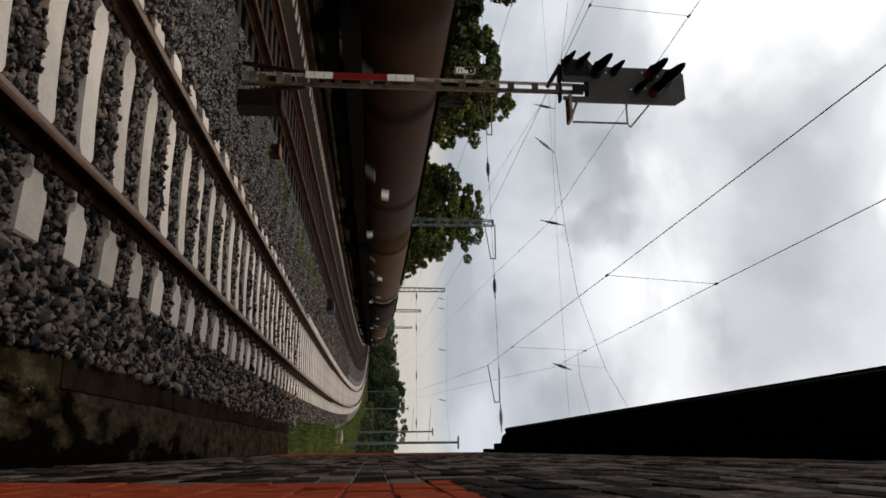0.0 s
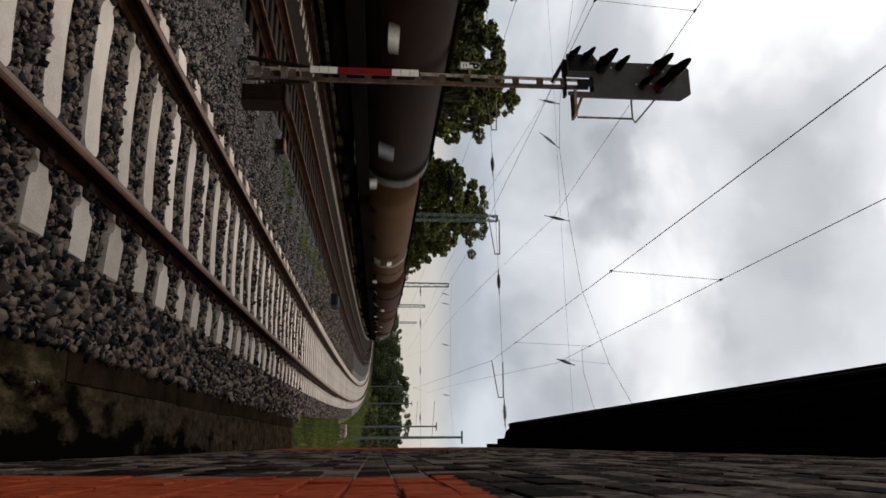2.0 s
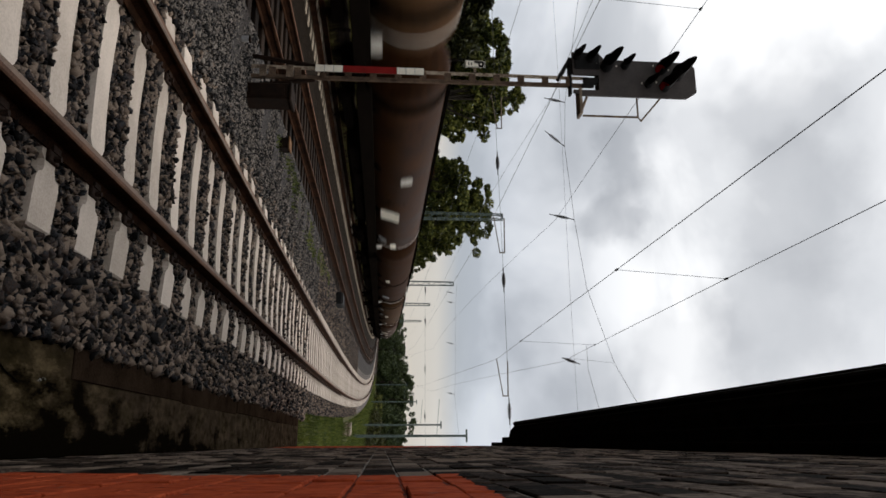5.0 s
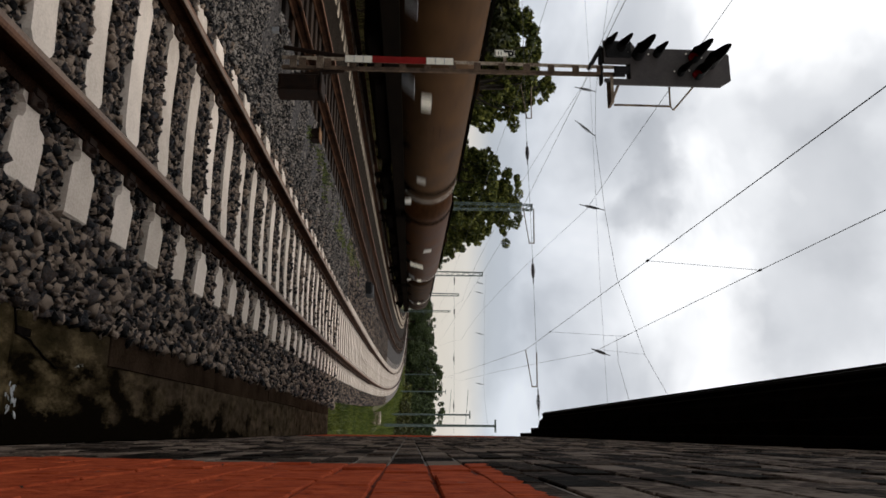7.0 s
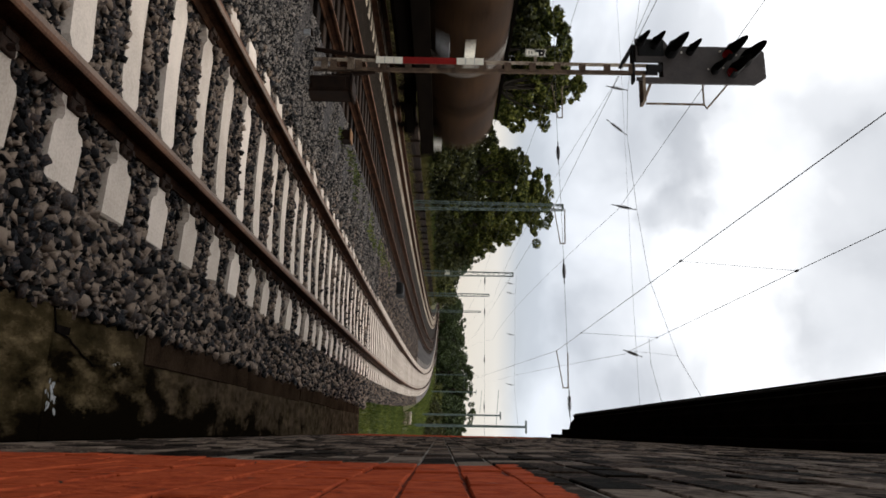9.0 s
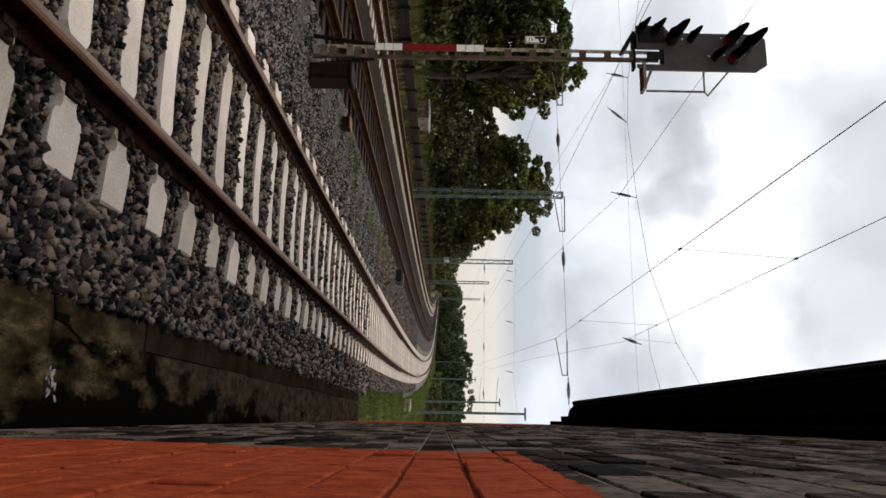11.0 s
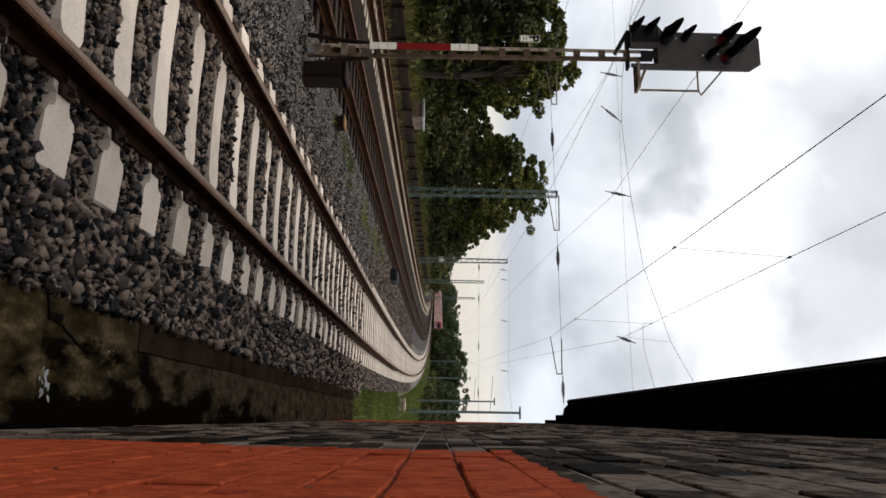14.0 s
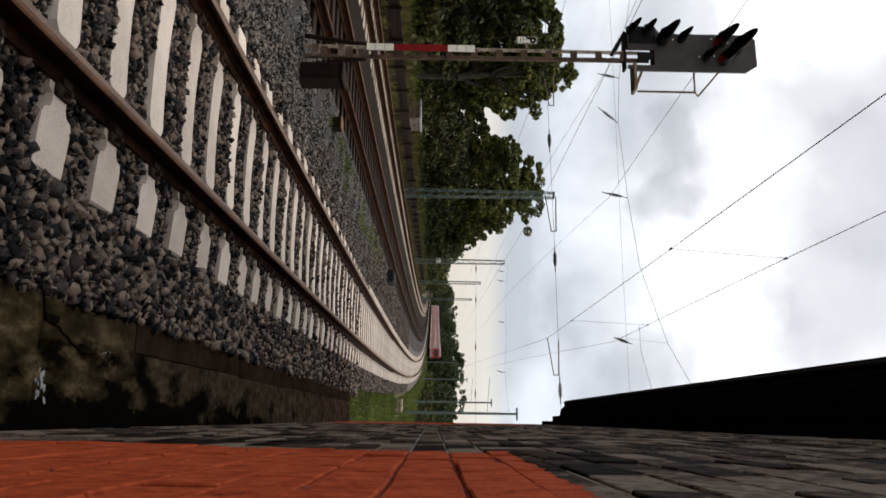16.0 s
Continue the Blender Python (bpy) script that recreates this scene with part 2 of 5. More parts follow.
for m in (GREY_BRICK, GREY_BRICKS):
    paint_over(m, (0.235, 0.037, 0.0145), (0.38, 0.073, 0.027))
paint_over(MORTAR, (0.05, 0.010, 0.005), (0.20, 0.036, 0.014))
# Near-black boards: the unlit soffit's shade is put into their colour.
EAVE = shade("shade_black", (0.002, 0.0018, 0.0016), (0.008, 0.006, 0.005), 5, 0.95, spec=0.0, bump=0.3)
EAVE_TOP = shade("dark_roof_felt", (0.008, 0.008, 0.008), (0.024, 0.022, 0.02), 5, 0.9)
# Pale left channel and darker right one hold the mast's light and shade.
MAST_LIT = shade("lit_cream_steel", (0.07, 0.045, 0.03), (0.42, 0.36, 0.275), 9, 0.7, 0.0, bump=0.25, fine=45, dist=0.003, third=(0.26, 0.205, 0.15))
MAST_BROWN = shade("rusty_brown_mast_steel", (0.016, 0.010, 0.007), (0.135, 0.090, 0.060), 7, 0.8, 0.0, bump=0.3, fine=60, dist=0.003)
GALV = shade("weathered_mast_steel", (0.040, 0.026, 0.017), (0.30, 0.235, 0.17), 5, 0.65, 0.2, bump=0.15, third=(0.13, 0.092, 0.063))
MAST_GREEN = shade("grey_green_steel", (0.045, 0.062, 0.055), (0.12, 0.155, 0.14), 4, 0.6, 0.3, bump=0.1)
BLACK = shade("matt_black_paint", (0.003, 0.003, 0.003), (0.011, 0.010, 0.010), 8, 0.7, spec=0.15, bump=0.1)
HEAD_GREY = shade("dark_grey_enamel", (0.027, 0.022, 0.020), (0.058, 0.047, 0.043), 5, 0.6, spec=0.25, bump=0.1)
WHITE = shade("white_enamel", (0.62, 0.57, 0.46), (0.86, 0.81, 0.69), 8, 0.5, bump=0.1)
REDP = shade("signal_red_enamel", (0.13, 0.007, 0.006), (0.22, 0.012, 0.010), 8, 0.7, bump=0.1)
LENS = shade("unlit_red_lens", (0.16, 0.006, 0.008), (0.30, 0.012, 0.014), 20, 0.15, bump=0)
WOOD = shade("rusty_brown_housing", (0.00315, 0.00189, 0.00126), (0.01732, 0.00882, 0.00504), 6, 0.85, bump=0.3)
WIRE = shade("dark_copper_wire", (0.04, 0.04, 0.045), (0.09, 0.09, 0.095), 20, 0.5, 0.4, bump=0)
INSUL = shade("dark_glazed_insulator", (0.012, 0.012, 0.014), (0.04, 0.035, 0.035), 20, 0.3, bump=0)
DARK_EDGE = shade("dark_brown_concrete", (0.0065, 0.0039, 0.0026), (0.0312, 0.02015, 0.013), 3, 0.8, spec=0.0, bump=0.4, fine=50)
OLD_SLEEPER = shade("yellowed_concrete", (0.21, 0.1715, 0.1295), (0.364, 0.301, 0.231), 3, 0.9, per_object=0.3, bump=0.3, fine=70, dist=0.003)
BARK = shade("tree_bark", (0.0175, 0.014, 0.01), (0.055, 0.045, 0.035), 6, 0.95, bump=0.6, fine=20, dist=0.03)
TANK = [shade("tank_dull_brown", (0.006869, 0.002813, 0.001098), (0.02632, 0.01082, 0.004391), 0.8, 0.7, 0.0, spec=0.03, bump=0.1, fine=6, per_object=0.35),
        shade("tank_warm_grey", (0.0141, 0.006492, 0.002372), (0.05256, 0.02597, 0.01033), 0.8, 0.7, 0.0, spec=0.03, bump=0.1, fine=6, per_object=0.35),
        shade("tank_ochre_stained", (0.01259, 0.004544, 0.001411), (0.04865, 0.01861, 0.005646), 0.6, 0.58, 0.0, spec=0.04, bump=0.1, fine=6, per_object=0.35)]
# Near-black: the shade beneath the wagons is put into this colour.
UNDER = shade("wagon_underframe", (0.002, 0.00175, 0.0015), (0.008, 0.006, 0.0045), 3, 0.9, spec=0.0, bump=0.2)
PALE_BAND = shade("pale_tank_band", (0.26, 0.24, 0.21), (0.46, 0.43, 0.38), 4, 0.55, bump=0.1)
COACH_RED = shade("traffic_red_coach", (0.20, 0.024, 0.02), (0.32, 0.04, 0.034), 2, 0.4, bump=0)
GLASS_DARK = shade("dark_tinted_window", (0.012, 0.014, 0.016), (0.03, 0.034, 0.038), 6, 0.12, bump=0)
DUSTY = shade("dusty_light_grey", (0.15, 0.15, 0.15), (0.32, 0.32, 0.32), 4, 0.6, bump=0)


def foliage(name, dark, mid, light):
    mat = shade(name, dark, light, 0.35, 0.6, per_island=0.38, bump=0, fine=3, third=mid)
    b = mat.node_tree.nodes["Principled BSDF"]
    b.inputs["Transmission Weight"].default_value = 0.0
    b.inputs["Specular IOR Level"].default_value = 0.1
    return mat


# The first and last tones hold the self-shade low in the wood.
LEAF = [foliage("leaf_shaded_green", (0.006037, 0.00756, 0.002363), (0.01639, 0.01932, 0.004725), (0.05348, 0.05376, 0.01339)),
        foliage("leaf_mid_green", (0.0138, 0.02016, 0.0042), (0.046, 0.056, 0.0105), (0.161, 0.159, 0.0336)),
        foliage("leaf_olive", (0.0165, 0.0195, 0.00525), (0.039, 0.042, 0.0105), (0.08625, 0.084, 0.0255))]
# Lightened tones put the haze of distance into the leaves.
FAR_LEAF = foliage("leaf_distant_hazed", (0.022, 0.032, 0.014), (0.042, 0.058, 0.022), (0.08, 0.10, 0.036))
GRASS = foliage("grass_green", (0.0288, 0.0432, 0.00648), (0.0684, 0.09216, 0.0144), (0.1512, 0.1692, 0.0324))
DRY_GRASS = foliage("grass_dry", (0.036, 0.0324, 0.00792), (0.0756, 0.0648, 0.01656), (0.144, 0.1188, 0.036))


# ---- shape helpers ----
def mesh_of(name, bm, material, smooth=False):
    me = bpy.data.meshes.new(name)
    bm.normal_update()
    bm.to_mesh(me)
    bm.free()
    for m in (material if isinstance(material, (list, tuple)) else [material]):
        me.materials.append(m)
    if smooth:
        me.polygons.foreach_set("use_smooth", [True] * len(me.polygons))
    return me


def part(name, bm, material, parent=None, label="", at=None, smooth=False, kind=""):
    ob = new(name, bm if isinstance(bm, bpy.types.Mesh) else mesh_of(name, bm, material, smooth))
    if parent is not None:
        ob.parent = parent
    if at is not None:
        ob.matrix_basis = at
    return tagged(ob, label=label, kind=kind)


def raw(name, verts, faces, material, smooth=False):
    me = bpy.data.meshes.new(name)
    me.from_pydata([tuple(v) for v in verts], [], [tuple(f) for f in faces])
    me.materials.append(material)
    if smooth:
        me.polygons.foreach_set("use_smooth", [True] * len(me.polygons))
    me.update()
    return me


def polys(name, verts, loops, size, material):
    """A mesh from numpy arrays: verts (n, 3), loops (faces, size)."""
    me = bpy.data.meshes.new(name)
    me.vertices.add(len(verts))
    me.vertices.foreach_set("co", np.asarray(verts, dtype=np.float32).ravel())
    me.loops.add(loops.size)
    me.loops.foreach_set("vertex_index", loops.astype(np.int32).ravel())
    me.polygons.add(len(loops))
    me.polygons.foreach_set("loop_start", np.arange(0, loops.size, size, dtype=np.int32))
    me.update(calc_edges=True)
    me.materials.append(material)
    return me


def box(bm, x0, x1, y0, y1, z0, z1, bevel=0.0, m=None):
    r = bmesh.ops.create_cube(bm, size=1)
    v = r["verts"]
    bmesh.ops.scale(bm, vec=(x1 - x0, y1 - y0, z1 - z0), verts=v)
    bmesh.ops.translate(bm, vec=((x0 + x1) / 2, (y0 + y1) / 2, (z0 + z1) / 2), verts=v)
    if m is not None:
        bmesh.ops.transform(bm, matrix=m, verts=v)
    if bevel:
        bmesh.ops.bevel(bm, geom=list({e for q in v for e in q.link_edges}), offset=bevel, segments=1, affect="EDGES")
    return bm


def boxed(*a, **k):
    return box(bmesh.new(), *a, **k)


def rod(bm, a, b, r, seg=8, r2=None):
    a, b = Vector(a), Vector(b)
    d = b - a
    m = Matrix.Translation((a + b) / 2) @ d.to_track_quat("Z", "Y").to_matrix().to_4x4()
    bmesh.ops.create_cone(bm, cap_ends=True, segments=seg, radius1=r, radius2=r if r2 is None else r2, depth=d.length, matrix=m)
    return bm


def thing(name, m, label, category, group="", kind=""):
    ob = new(name)
    ob.empty_display_size = 0.2
    ob.matrix_basis = m
    return tagged(ob, label, category, group, kind)


# ---- the line of the tracks: straight, then a long curve to the left ----
BEND, RADIUS, AXIS = 0.0, 1150.0, (-2.48, -7.3, -11.8)
LEVEL = (0.0, -0.06, -0.12)
PITCH_1 = 0.643
FIRST = 3.595 - PITCH_1 * 9


def along(a, s):
    """Place and heading (degrees) at s metres along the line that runs beside the eye at offset a."""
    if s <= BEND:
        return a, s, 0.0
    th = (s - BEND) / RADIUS
    r = a - AXIS[0] + RADIUS
    return AXIS[0] - RADIUS + r * math.cos(th), BEND + r * math.sin(th), math.degrees(th)


def sweep(profile, a, stations):
    """Vertices and faces of a closed profile (offset, height) carried along the line."""
    vs, fs, n = [], [], len(profile)
    for s in stations:
        for o, z in profile:
            x, y, _ = along(a + o, s)
            vs.append((x, y, z))
    for i in range(len(stations) - 1):
        for j in range(n):
            k = (j + 1) % n
            fs.append((i * n + j, i * n + k, (i + 1) * n + k, (i + 1) * n + j))
    fs.append(tuple(range(n - 1, -1, -1)))
    fs.append(tuple((len(stations) - 1) * n + j for j in range(n)))
    return vs, fs


STATIONS = [-30.0, -15.0, -5.0] + [float(s) for s in range(0, 120, 3)] + [float(s) for s in range(120, 481, 8)]

# ---- ground ----
ground = part("ground", raw("ground", [(-1800, -900, -0.62), (1800, -900, -0.62), (1800, 2600, -0.62), (-1800, 2600, -0.62)], [(0, 1, 2, 3)], EARTH), EARTH, kind="structure")
tagged(ground, "flat meadow ground that runs to the horizon", "ground")

vs, fs = sweep([(-1.9, -0.6), (1.9, -0.6), (1.86, -0.24), (1.42, -0.245), (1.22, -0.24), (-1.22, -0.24), (-1.4, -0.24), (-1.9, -0.22)], AXIS[0], STATIONS)
bed = part("ground_ballast", raw("ballast_bed", vs, fs, BALLAST), None, kind="structure")
tagged(bed, "grey crushed-stone ballast bed under the near track", "ballast")
vs, fs = sweep([(-0.62, -0.6), (0.82, -0.6), (0.82, -0.20), (0.4, -0.17), (-0.62, -0.17)], -5.2, STATIONS)
path = part("ground_cess", raw("gravel_path", vs, fs, GRAVEL_BED), None, kind="structure")
tagged(path, "grey gravel strip between the two tracks", "gravel")
vs, fs = sweep([(-8.9, -0.6), (0.0, -0.6), (0.0, -0.2), (-0.3, -0.33), (-3.0, -0.345), (-4.3, -0.325), (-7.6, -0.325), (-8.0, -0.44)], -5.82, STATIONS)
old_bed = part("ground_old_ballast", raw("old_ballast", vs, fs, BROWN_BED), None, kind="structure")
tagged(old_bed, "oil-browned ballast under the two far tracks", "ballast")

# ---- tracks ----
RAIL = [(-0.075, -0.172), (0.075, -0.172), (0.075, -0.16), (0.016, -0.145), (0.009, -0.05), (0.036, -0.038), (0.036, -0.008),
        (0.026, 0.0), (0.004, 0.0015), (-0.026, 0.0), (-0.036, -0.008), (-0.036, -0.038), (-0.009, -0.05), (-0.016, -0.145), (-0.075, -0.16)]


def rail(track, axis, side, level, bright=True):
    vs, fs = sweep([(o, z + level) for o, z in RAIL], axis + side * 0.7535, STATIONS)
    me = raw("rail", vs, fs, RUST)
    me.materials.append(RAIL_TOP)
    me.materials.append(RAIL_DULL)
    n = len(RAIL)
    worn, dull = ((8, 9), (6, 7)) if side > 0 else ((6, 7), (8, 9))
    for i in range(0, n * (len(STATIONS) - 1)):
        if i % n in worn:
            me.polygons[i].material_index = 1 if bright else 2
        elif i % n in dull and bright:
            me.polygons[i].material_index = 2
    part("rail", me, None, track, "rust-brown rail with a worn bright head")


def concrete_sleeper(material):
    """Monobloc sleeper: deep and wide under the rails, waisted in the middle."""
    half = [(-1.30, 0.135, 0.15, 0.150), (-1.285, 0.148, 0.16, 0.166), (-1.02, 0.152, 0.165, 0.182), (-0.985, 0.135, 0.16, 0.184), (-0.965, 0.085, 0.15, 0.184), (-0.93, 0.068, 0.145, 0.184),
            (-0.89, 0.072, 0.145, 0.182), (-0.86, 0.11, 0.14, 0.18), (-0.65, 0.11, 0.14, 0.18), (-0.61, 0.075, 0.14, 0.18), (-0.57, 0.070, 0.14, 0.18), (-0.545, 0.10, 0.14, 0.18),
            (-0.50, 0.126, 0.145, 0.178), (-0.42, 0.124, 0.14, 0.174), (-0.25, 0.119, 0.135, 0.168), (0.0, 0.116, 0.13, 0.164)]
    rows = half + [(-x, a, b, h) for x, a, b, h in half[-2::-1]]
    bm = bmesh.new()
    rings = []
    for x, top, foot, h in rows:
        z = -0.352 + h
        rings.append([bm.verts.new(p) for p in ((x, -foot, -0.40), (x, foot, -0.40), (x, top, z), (x, -top, z))])
    for p, q in zip(rings, rings[1:]):
        for j in range(4):
            bm.faces.new((p[j], q[j], q[(j + 1) % 4], p[(j + 1) % 4]))
    bm.faces.new(rings[0])
    bm.faces.new(rings[-1][::-1])
    bmesh.ops.recalc_face_normals(bm, faces=bm.faces)
    return mesh_of("sleeper", bm, material)


def timber_sleeper():
    return mesh_of("sleeper", boxed(-1.3, 1.3, -0.13, 0.13, -0.36, -0.185, bevel=0.012), TIMBER)


def fastening():
    bm = bmesh.new()
    for side in (-1, 1):
        c = side * 0.7535
        for q in (-1, 1):
            box(bm, c + q * 0.105 - 0.035, c + q * 0.105 + 0.035, -0.065, 0.065, -0.175, -0.145, bevel=0.006)
            rod(bm, (c + q * 0.115, 0, -0.15), (c + q * 0.115, 0, -0.105), 0.018, 6)
            box(bm, c + q * 0.06 - 0.02, c + q * 0.06 + 0.02, -0.05, 0.05, -0.155, -0.135)
    return mesh_of("fastening", bm, CLIP_STEEL)


def track(number, axis, level, sleeper, pitch, start, label, clips=0):
    t = tagged(new("track_%d" % number), label, "railway track", kind="structure")
    for side in (-1, 1):
        rail(t, axis, side, level, number == 1)
    clip = fastening() if clips else None
    mark = mesh_of("mould_mark", boxed(1.19, 1.245, 0.045, 0.105, -0.20, -0.1835, bevel=0.004), CAST_MARK) if clips else None
    back = int(26 / pitch)
    start -= back * pitch
    n = int((430 - start) / pitch)
    rest_v, rest_f = [], []
    co = [v.co.copy() for v in sleeper.vertices]
    faces = [tuple(p.vertices) for p in sleeper.polygons]
    rng = random.Random(number)
    for i in range(n):
        x, y, turn = along(axis, start + i * pitch)
        m = pose(x, y, level + rng.uniform(-0.004, 0.004), 0, 0, turn + rng.uniform(-0.4, 0.4))
        if back <= i < back + 280:
            ob = part("sleeper", sleeper, None, t, at=m)
            if mark is not None and 4 < i - back < 24:
                part("mould_mark", mark, None, ob, "small dark cast mark near the sleeper's end")
            if i < back + clips:
                part("fastening", clip, None, ob, "dark rusty rail fastenings")
        else:
            k = len(rest_v)
            rest_v += [m @ c for c in co]
            rest_f += [tuple(k + v for v in f) for f in faces]
    part("far_sleepers", raw("far_sleepers", rest_v, rest_f, sleeper.materials[0]), None, t, kind="stuff")
    return t


concrete, old_concrete, timber = concrete_sleeper(SLEEPER), concrete_sleeper(OLD_SLEEPER), timber_sleeper()
track(1, AXIS[0], 0.0, concrete, PITCH_1, FIRST, "railway track on pale concrete sleepers with rust-brown rails", clips=60)
track(2, AXIS[1], LEVEL[1], timber, 0.63, 1.0, "old railway track on tarred timber sleepers")
track(3, AXIS[2], LEVEL[2], old_concrete, 0.63, 5.0, "railway track on concrete sleepers beside the trees")


OUTER = 2.2
far_track = tagged(new("track_4"), "distant railway track round the outside of the bend", "railway track", kind="structure")
for side in (-1, 1):
    vs, fs = sweep(RAIL, OUTER + side * 0.7535, [float(s) for s in range(150, 481, 6)])
    part("rail", raw("rail", vs, fs, RUST), None, far_track, "rust-brown rail")
vs, fs = sweep([(-1.6, -0.6), (1.6, -0.6), (1.5, -0.15), (-1.5, -0.15)], OUTER, [float(s) for s in range(150, 481, 6)])
part("ballast_bank", raw("ballast_bank", vs, fs, BALLAST), None, far_track)


# ---- loose ballast ----
def stones(name, spots, size, material, seed):
    """Angular stones, each an uneven eight-cornered lump, in one mesh."""
    cube = np.array([(-1, -1, -1), (1, -1, -1), (1, 1, -1), (-1, 1, -1), (-1, -1, 1), (1, -1, 1), (1, 1, 1), (-1, 1, 1)]) * 0.72
    tri = np.array([(0, 2, 1), (0, 3, 2), (4, 5, 6), (4, 6, 7), (0, 1, 5), (0, 5, 4), (1, 2, 6), (1, 6, 5), (2, 3, 7), (2, 7, 6), (3, 0, 4), (3, 4, 7)])
    rng = np.random.RandomState(seed)
    n = len(spots)
    v = (cube[None] + rng.uniform(-0.48, 0.48, (n, 8, 3))) * rng.uniform(0.45, 1.32, (n, 1, 3)) * (size * np.exp(rng.normal(0.0, 0.27, (n, 1, 1))))
    q, _ = np.linalg.qr(rng.normal(size=(n, 3, 3)))
    q *= np.sign(np.linalg.det(q))[:, None, None]
    v = np.einsum("nij,nkj->nki", q, v) + spots[:, None, :]
    f = tri[None] + 8 * np.arange(n)[:, None, None]
    return polys(name, v.reshape(-1, 3), f.reshape(-1, 3), 3, material)


def scatter(x0, x1, y0, y1, per, z, seed, keep=None, bumpy=0.03):
    rng = np.random.RandomState(seed)
    n = int((x1 - x0) * (y1 - y0) * per)
    p = np.stack([rng.uniform(x0, x1, n), rng.uniform(y0, y1, n), np.full(n, z)], 1)
    p[:, 2] += rng.uniform(-bumpy, bumpy, n) + 0.02 * np.sin(p[:, 1] * 5.1 + p[:, 0] * 3)
    return p if keep is None else p[keep(p)]


def crib(p):
    ph = np.abs(((p[:, 1] - FIRST) / PITCH_1 + 0.5) % 1.0 - 0.5) * PITCH_1
    rail_gap = np.minimum(np.abs(p[:, 0] - AXIS[0] - 0.7535), np.abs(p[:, 0] - AXIS[0] + 0.7535))
    return ((ph > np.where(np.abs(p[:, 0] - AXIS[0]) > 0.95, 0.172, 0.146)) | (p[:, 0] > AXIS[0] + 1.33) | (p[:, 0] < AXIS[0] - 1.33)) & (rail_gap > 0.05)


near = np.concatenate([scatter(-1.16, -0.6, -4, 1.2, 900, -0.206, 42), scatter(-1.16, -0.6, 1.2, 8, 2000, -0.203, 1), scatter(-1.22, -0.58, 8, 20, 800, -0.22, 2),
                       scatter(-4.1, -3.75, 3, 14, 420, -0.21, 14)])
cribs = np.concatenate([scatter(-3.75, -1.16, -4, 1.8, 700, -0.206, 41, crib, 0.018), scatter(-3.75, -1.16, 1.8, 8, 1500, -0.206, 3, crib, 0.018), scatter(-3.75, -1.16, 8, 20, 900, -0.208, 4, crib, 0.018)])
ob = part("crib_ballast", stones("crib_ballast", cribs, 0.021, STONE, 15), None, kind="stuff")
tagged(ob, "small grey and rusty stones filling the gaps between the sleepers", "ballast")
ob = part("loose_ballast", stones("loose_ballast", near, 0.0275, STONE, 5), None, kind="stuff")
tagged(ob, "loose grey crushed stones round the concrete sleepers", "ballast")
def strewn(a0, a1, s0, s1, per, z, seed):
    """Stones along the curving line, thinner with distance."""
    rng = np.random.RandomState(seed)
    n = int((a1 - a0) * (s1 - s0) * per)
    s = s0 + (s1 - s0) * rng.uniform(0, 1, n) ** 1.4
    return np.array([(*along(a, q)[:2], z + rng.uniform(-0.02, 0.02)) for a, q in zip(rng.uniform(a0, a1, n), s)])


ob = part("far_ballast", stones("far_ballast", np.concatenate([strewn(-1.2, -0.62, 19, 60, 420, -0.225, 31), strewn(-4.3, -3.8, 14, 60, 300, -0.21, 32), strewn(-5.8, -4.3, 22, 60, 200, -0.175, 33)]), 0.021, STONE, 34), None, kind="stuff")
tagged(ob, "grey ballast stones along the shoulders of the near track", "ballast")
side = np.concatenate([scatter(-5.85, -3.8, 4.5, 10, 1500, -0.172, 6, bumpy=0.012), scatter(-5.85, -3.8, 10, 22, 900, -0.176, 7, bumpy=0.012)])
ob = part("loose_gravel", stones("loose_gravel", side, 0.0135, GRAVEL, 8), None, kind="stuff")
tagged(ob, "loose grey gravel round the signal's foot", "gravel")

# ---- the building's wall, its footing and eave ----
WALL, END = 0.085, 18.5
COURSE, BRICK = 0.098, 0.26


core = part("wall_building", boxed(WALL + 0.0005, WALL + 0.40, -6.0, END, -0.6, 4.6), MORTAR, kind="structure")
tagged(core, "brick wall, weathered grey above and painted orange below", "wall")
brick = mesh_of("brick", box(bmesh.new(), -0.004, 0.02, -BRICK / 2 + 0.003, BRICK / 2 - 0.003, -0.0457, 0.0457, bevel=0.0025), GREY_BRICK)


def lay_bricks():
    rng = random.Random(11)
    vs, fs = [], []
    co = [v.co.copy() for v in brick.vertices]
    fa = [tuple(p.vertices) for p in brick.polygons]
    count, row = 0, 0
    z = 1.842 + COURSE / 2 - 20 * COURSE
    while z < 4.45:
        y = -5.7 + (row % 2) * BRICK / 2
        while y < END - 0.14:
            m = pose(WALL + rng.uniform(-0.0035, 0.0025), y, z + rng.uniform(-0.0015, 0.0015), rng.uniform(-0.5, 0.5), rng.uniform(-1.2, 1.2), rng.uniform(-0.6, 0.6))
            if 0.45 < y < 3.3 and 1.0 < z < 3.6 and count < 300:
                part("brick", brick, None, core, at=m)
                count += 1
            else:
                k = len(vs)
                vs += [m @ c for c in co]
                fs += [tuple(k + i for i in f) for f in fa]
            y += BRICK
        z += COURSE
        row += 1
    part("brickwork", raw("brickwork", vs, fs, GREY_BRICKS), None, core, kind="stuff")


